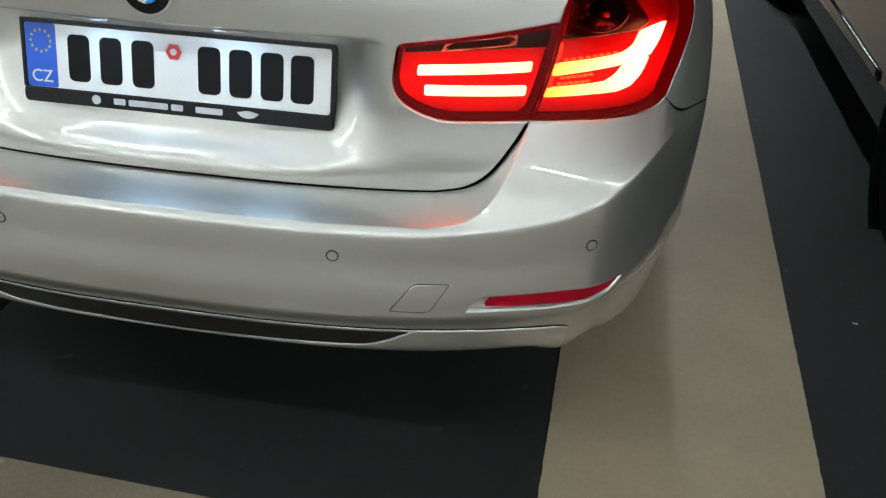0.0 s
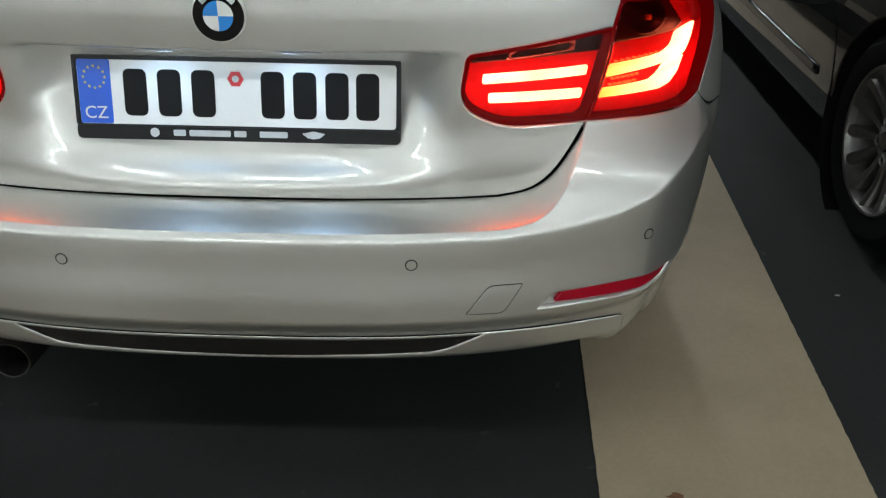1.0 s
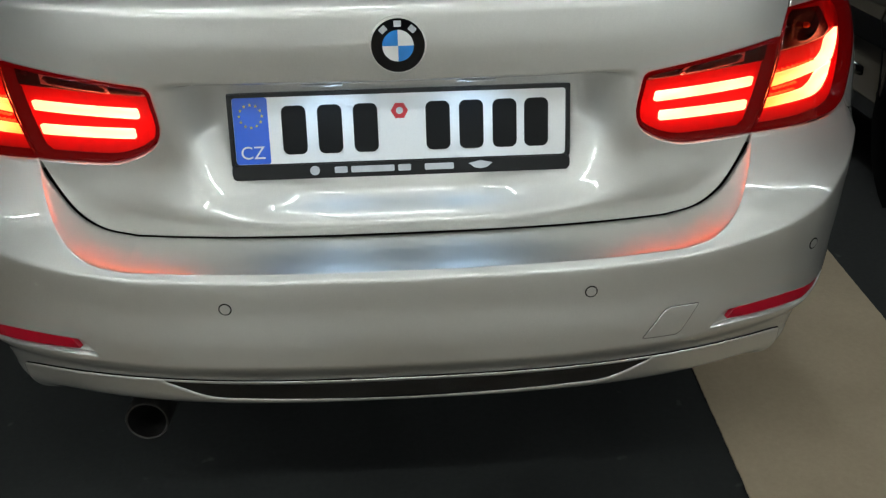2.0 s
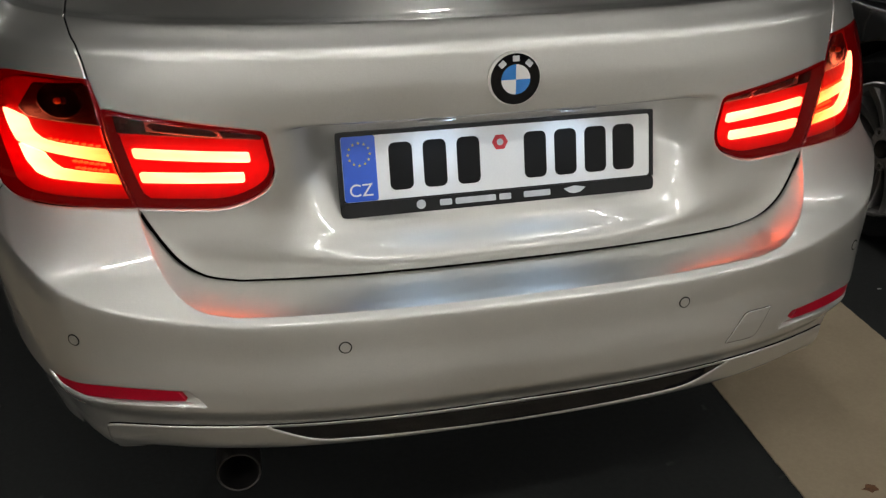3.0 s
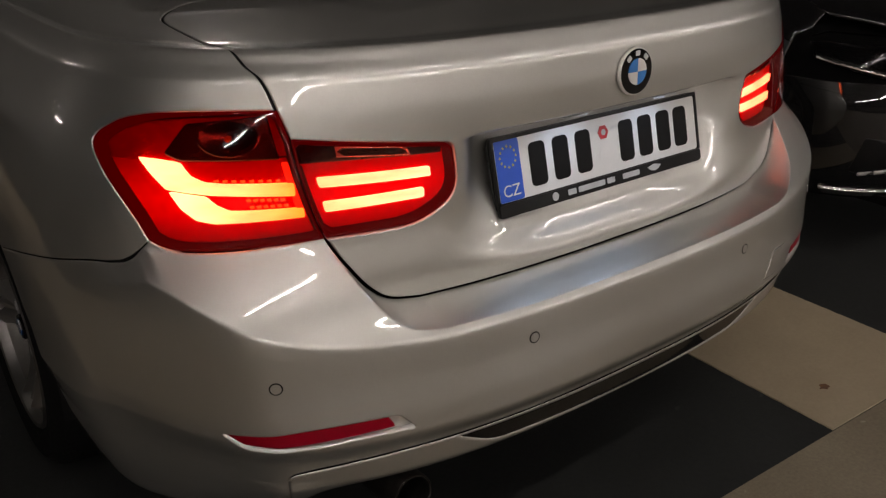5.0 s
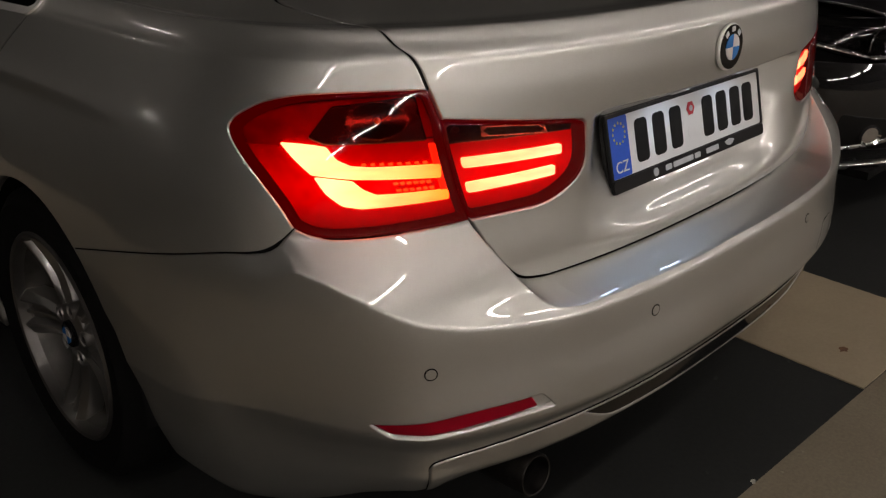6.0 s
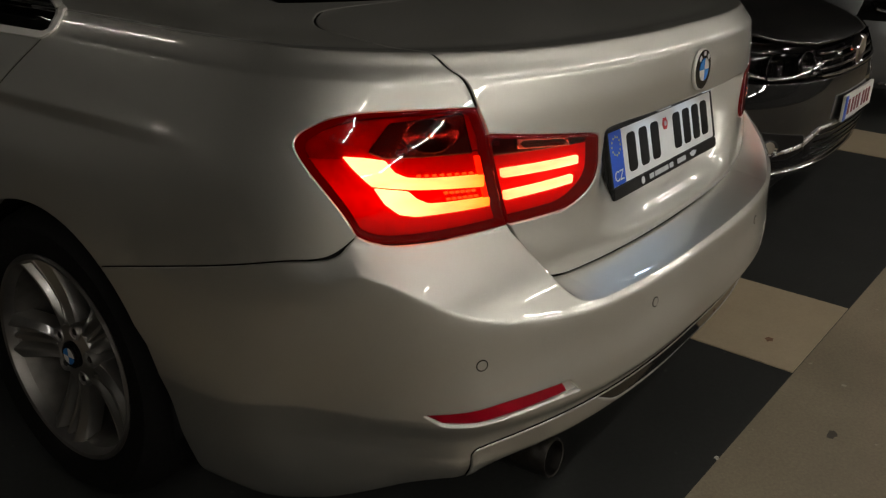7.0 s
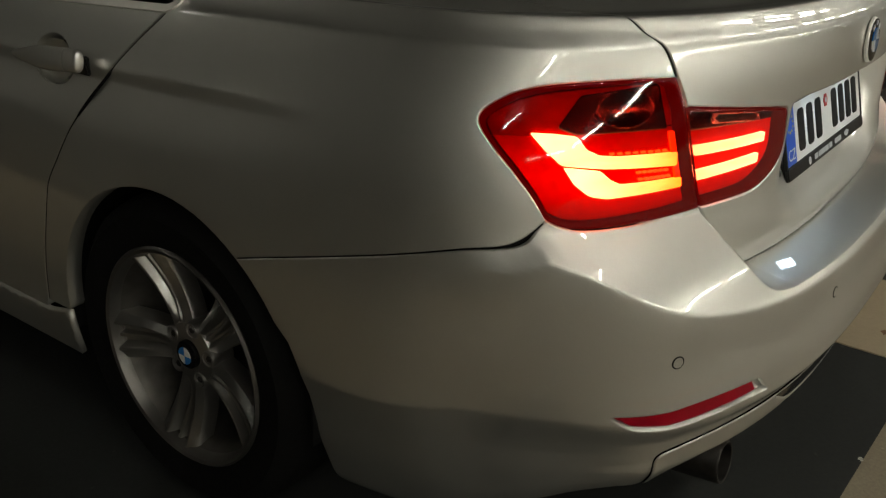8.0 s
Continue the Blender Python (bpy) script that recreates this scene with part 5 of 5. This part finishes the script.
def hatchback(x, y, skin, label, plate_bars):
    car = thing("hatchback_car", label, "car", pose(x, y, 0), "neighbouring cars")
    axle, r_arch, zc = 0.88, 0.345, 0.312
    arch = lambda yc, a0, a1: arch_line(HATCH, yc, a0, a1, 1, r_arch, zc, 20)
    panel("front_bumper", HATCH, both([(0.0, 0.598), HX(0.45, 0.598), HX(0.80, 0.600), HY(0.52, 0.600)] + arch(axle, 126, 196) + [HY(0.50, 0.19), HX(0.6, 0.18), (0.0, 0.18)]), skin, car, "glossy front bumper", step=0.025)
    panel("bonnet", HATCH, both([(0.0, 0.728), HX(0.42, 0.730), HX(0.60, 0.752), HX(0.735, 0.80), (HX(0.72, 0.90)[0], 1.25), (HX(0.70, 0.97)[0], 1.66), (0.0, 1.69)]), skin, car, "glossy bonnet", step=0.04)
    for s in (-1, 1):
        m = (lambda l: l) if s == 1 else (lambda l: [(-q, v) for q, v in l])
        wing = [HX(0.742, 0.80), HX(0.80, 0.76), HY(0.50, 0.735), HY(0.53, 0.605)] + arch(axle, 124, 8) + [HY(1.235, 0.30), HY(1.30, 0.55), HY(1.22, 0.80), HY(1.28, 0.93), HY(1.15, 0.965), (HX(0.705, 0.97)[0], 1.66), (HX(0.725, 0.90)[0], 1.25)]
        panel("front_wing", HATCH, m(wing), skin, car, "glossy front wing round the wheel", step=0.03)
        side = [HY(1.24, 0.30), HY(1.305, 0.55), HY(1.225, 0.80), HY(1.29, 0.925), HY(2.4, 0.955), HY(3.6, 0.98), HY(3.95, 0.90), HY(3.95, 0.35)] + arch(axle + 2.62, 10, 176) + [HY(3.1, 0.22), HY(1.24, 0.22)]
        panel("body_side", HATCH, m(side), skin, car, "glossy doors and rear wing", step=0.05)
        panel("side_moulding", HATCH, m([HY(1.36, 0.345), HY(1.36, 0.375), HY(2.9, 0.385), HY(2.9, 0.355)]), GLOSS_BLACK, car, "dark rubbing strip along the doors", off=0.008, step=0.05)
        win = round_corners([HY(1.55, 0.985), HY(1.95, 1.19), HY(2.35, 1.36), HY(3.1, 1.37), HY(3.6, 1.20), HY(3.75, 1.02)], 0.05)
        panel("side_window", HATCH, m(win), WINDOW, car, "dark side windows", step=0.06, off=-0.004)
        pillar = [HY(1.30, 0.932), HY(1.50, 0.965), HY(1.95, 1.20), HY(2.35, 1.375), HY(3.1, 1.385), HY(3.65, 1.20), HY(3.82, 0.99), HY(3.95, 1.0), HY(3.8, 1.25), HY(3.55, 1.43), HY(2.4, 1.435), (HX(0.575, 1.37)[0], 2.40), (HX(0.66, 1.19)[0], 2.05)]
        panel("roof_frame", HATCH, m(pillar), skin, car, "body coloured roof frame", step=0.06)
        # headlamp: housing, bright bowls, clear cover
        lamp = round_corners([HX(0.445, 0.612), HX(0.430, 0.660), HX(0.452, 0.718), HX(0.60, 0.742), HX(0.79, 0.750), HY(0.46, 0.730), HY(0.42, 0.668), HX(0.70, 0.610)], 0.012)
        base = panel("headlamp", HATCH, m(lamp), GLOSS_BLACK, car, "headlamp with bright reflectors under a clear cover", off=-0.05, depth=0.02, step=0.04)
        for hx in (0.53, 0.68):
            q, v = HX(s * hx, 0.672)
            p, n = HATCH.frame_at(np.array([q]), np.array([v]))
            bm = revolve([(0.0, 0.012), (0.020, 0.010), (0.045, -0.006), (0.058, -0.032), (0.060, -0.034), (0.057, -0.036)], "y", 32)
            bm.transform(Matrix.Translation(Vector(p[0]) - Vector(n[0]) * 0.045) @ Matrix.Rotation(s * radians(14), 4, "Z"))
            part("reflector_bowl", bm, SMOKED_METAL, base, "bright reflector bowl")
        panel("lamp_trim", HATCH, m(round_corners([HX(0.45, 0.618), HX(0.45, 0.632), HX(0.70, 0.628), HY(0.42, 0.682), HY(0.42, 0.668), HX(0.70, 0.612)], 0.004)), CHROME, base, "bright lower trim of the headlamp", off=-0.02, step=0.03)
        panel("lamp_cover", HATCH, m(lamp), CLEAR_LENS, base, "clear headlamp cover", off=0.001, depth=0.01, step=0.03)
        panel("fog_surround", HATCH, m(round_corners([HX(0.50, 0.315), HX(0.53, 0.385), HX(0.79, 0.425), HX(0.80, 0.30), HX(0.6, 0.285)], 0.015)), BLACK_PLASTIC, car, "black fog lamp surround", off=0.002, step=0.04)
        q, v = HX(s * 0.70, 0.345)
        p, n = HATCH.frame_at(np.array([q]), np.array([v]))
        bm = revolve([(0.0, -0.004), (0.030, -0.004), (0.038, -0.012), (0.040, 0.0)], "y", 24)
        bm.transform(Matrix.Translation(Vector(p[0])) @ Vector(n[0]).to_track_quat("-Y", "Z").to_matrix().to_4x4())
        part("fog_lamp", bm, CHROME, car, "round fog lamp")
        for wy in (axle, axle + 2.62):
            wheel(car, s * 0.785, wy, s, "multi", 0.316, 0.217, 0.20, False)
        bm = bmesh.new()
        bmesh.ops.create_uvsphere(bm, u_segments=20, v_segments=12, radius=1, matrix=Matrix.Translation((s * 0.955, 1.50, 1.00)) @ Matrix.Diagonal((0.10, 0.055, 0.075, 1)))
        part("door_mirror", bm, skin, car, "glossy door mirror")
        liner = revolve([(r_arch + 0.01, -0.13), (r_arch + 0.01, 0.08)], "x", 40)
        liner.transform(Matrix.Translation((s * 0.765, axle, zc)))
        part("wheel_arch_liner", liner, GAP, car)
    grille = panel("grille", HATCH, both([(0.0, 0.603), HX(0.435, 0.606), HX(0.422, 0.660), HX(0.442, 0.722), (0.0, 0.722)]), GLOSS_BLACK, car, "black radiator grille with bright slats", off=-0.03, depth=0.01, step=0.03)
    for z, w in ((0.640, 0.424), (0.668, 0.420), (0.696, 0.428)):
        panel("slat", HATCH, both([(0.0, z - 0.004), HX(w, z - 0.004), HX(w, z + 0.004), (0.0, z + 0.004)]), SMOKED_METAL if z > 0.65 else CHROME, grille, "bright grille slat", off=-0.004, depth=0.02, step=0.05, edge=0.002)
    panel("chrome_line", HATCH, both([(0.0, 0.604), HX(0.44, 0.607), HX(0.44, 0.616), (0.0, 0.613)]), CHROME, grille, "chrome line under the grille", off=0.004, depth=0.02, step=0.05, edge=0.002)
    bm = revolve([(0.0, -0.006), (0.052, -0.006), (0.062, -0.011), (0.068, -0.004), (0.068, 0.02)], "y", 36)
    p, n = HATCH.frame_at(np.array([0.0]), np.array([0.670]))
    bm.transform(Matrix.Translation(Vector(p[0]) + Vector((0, -0.004, 0))))
    part("round_badge", bm, CHROME, car, "round chrome badge")
    low = panel("lower_grille", HATCH, both([(0.0, 0.388), HX(0.40, 0.385), HX(0.50, 0.335), HX(0.47, 0.275), (0.0, 0.262)]), BLACK_PLASTIC, car, "black lower grille", off=0.001, depth=0.01, step=0.03)
    for z in (0.285, 0.312, 0.339, 0.366):
        panel("lower_slat", HATCH, both([(0.0, z - 0.004), HX(0.44, z - 0.004), HX(0.44, z + 0.004), (0.0, z + 0.004)]), GLOSS_BLACK, low, off=0.007, depth=0.008, step=0.06, edge=0.002)
    panel("chrome_strip", HATCH, both([(0.0, 0.392), HX(0.41, 0.389), HX(0.52, 0.335), HX(0.78, 0.290), HX(0.78, 0.300), HX(0.53, 0.349), HX(0.42, 0.400), (0.0, 0.403)]), SATIN, car, "bright strip round the lower grille", off=0.008, depth=0.01, step=0.03, edge=0.002)
    panel("splitter", HATCH, both([(0.0, 0.236), HX(0.82, 0.232), HX(0.80, 0.212), (0.0, 0.214)]), CHROME, car, "thin bright line along the splitter", off=0.012, depth=0.02, step=0.03, edge=0.003)
    plate = part("plate", slab(rounded(-0.26, -0.055, 0.26, 0.055, 0.006), 0.012, Matrix.Translation((0, -0.020, 0.455)), 0.001), PLATE_WHITE, car, "white number plate with a blue band")
    part("blue_band", slab(rounded(-0.258, -0.053, -0.215, 0.053, 0.004), 0.002, Matrix.Translation((0, -0.0215, 0.455))), PLATE_BLUE, plate)
    for bx in plate_bars:
        part("registration_bar", slab(rounded(bx - 0.014, -0.033, bx + 0.014, 0.033, 0.006), 0.002, Matrix.Translation((0, -0.022, 0.455))), PLATE_RED, plate, "plain dark red bar")
    panel("windscreen", HATCH, both([(0.0, 1.74), (HX(0.66, 1.0)[0], 1.74), (HX(0.62, 1.19)[0], 2.05), (HX(0.55, 1.37)[0], 2.40), (0.0, 2.46)]), WINDOW, car, "dark windscreen", step=0.08)
    panel("roof", HATCH, both([(0.0, 2.48), (HX(0.56, 1.37)[0], 2.42), HY(2.42, 1.44), HY(3.5, 1.438), (0.0, 3.85)]), skin, car, "glossy roof", step=0.1)
    part("tail", box(-0.84, 3.90, 0.30, 0.84, 4.22, 0.98, 0.10), skin, car, "rounded tail")
    part("cabin_back", box(-0.55, 3.35, 0.98, 0.55, 3.98, 1.40, 0.12), WINDOW, car, "dark rear window")
    part("floor_pan", box(-0.70, 0.12, 0.18, 0.70, 4.1, 0.21), GAP, car, "black underside")
    bm = bmesh.new()
    qs, rows = np.linspace(-(QMAX + 2.8), QMAX + 2.8, 90), []
    for v in (0.2, 0.35, 0.5, 0.58, 0.66, 0.72, 0.80, 1.0, 1.3, 1.65):
        p, n = HATCH.frame_at(qs, 0 * qs + v)
        rows.append([bm.verts.new(tuple(a)) for a in p - n * 0.075])
    for a, b in zip(rows, rows[1:]):
        for k in range(len(qs) - 1):
            c = a[k].co
            if min(math.hypot(c.y - axle, c.z - zc), math.hypot(c.y - axle - 2.62, c.z - zc)) > r_arch + 0.05 or abs(c.x) < 0.55:
                bm.faces.new((a[k], a[k + 1], b[k + 1], b[k]))
    bmesh.ops.delete(bm, geom=[v for v in bm.verts if not v.link_faces], context="VERTS")
    part("inner_shell", bm, GAP, car, "black inner body")
    return car


hatchback(2.455, 0.205, BLACK_PAINT, "glossy black hatchback parked nose out beside the saloon", (-0.185, -0.12, -0.065, -0.01, 0.07, 0.125, 0.18))
hatchback(2.43 + PITCH, 0.10, GREY_PAINT, "grey hatchback parked nose out beyond the black one", (-0.185, -0.12, -0.065, -0.01, 0.07, 0.125, 0.18))
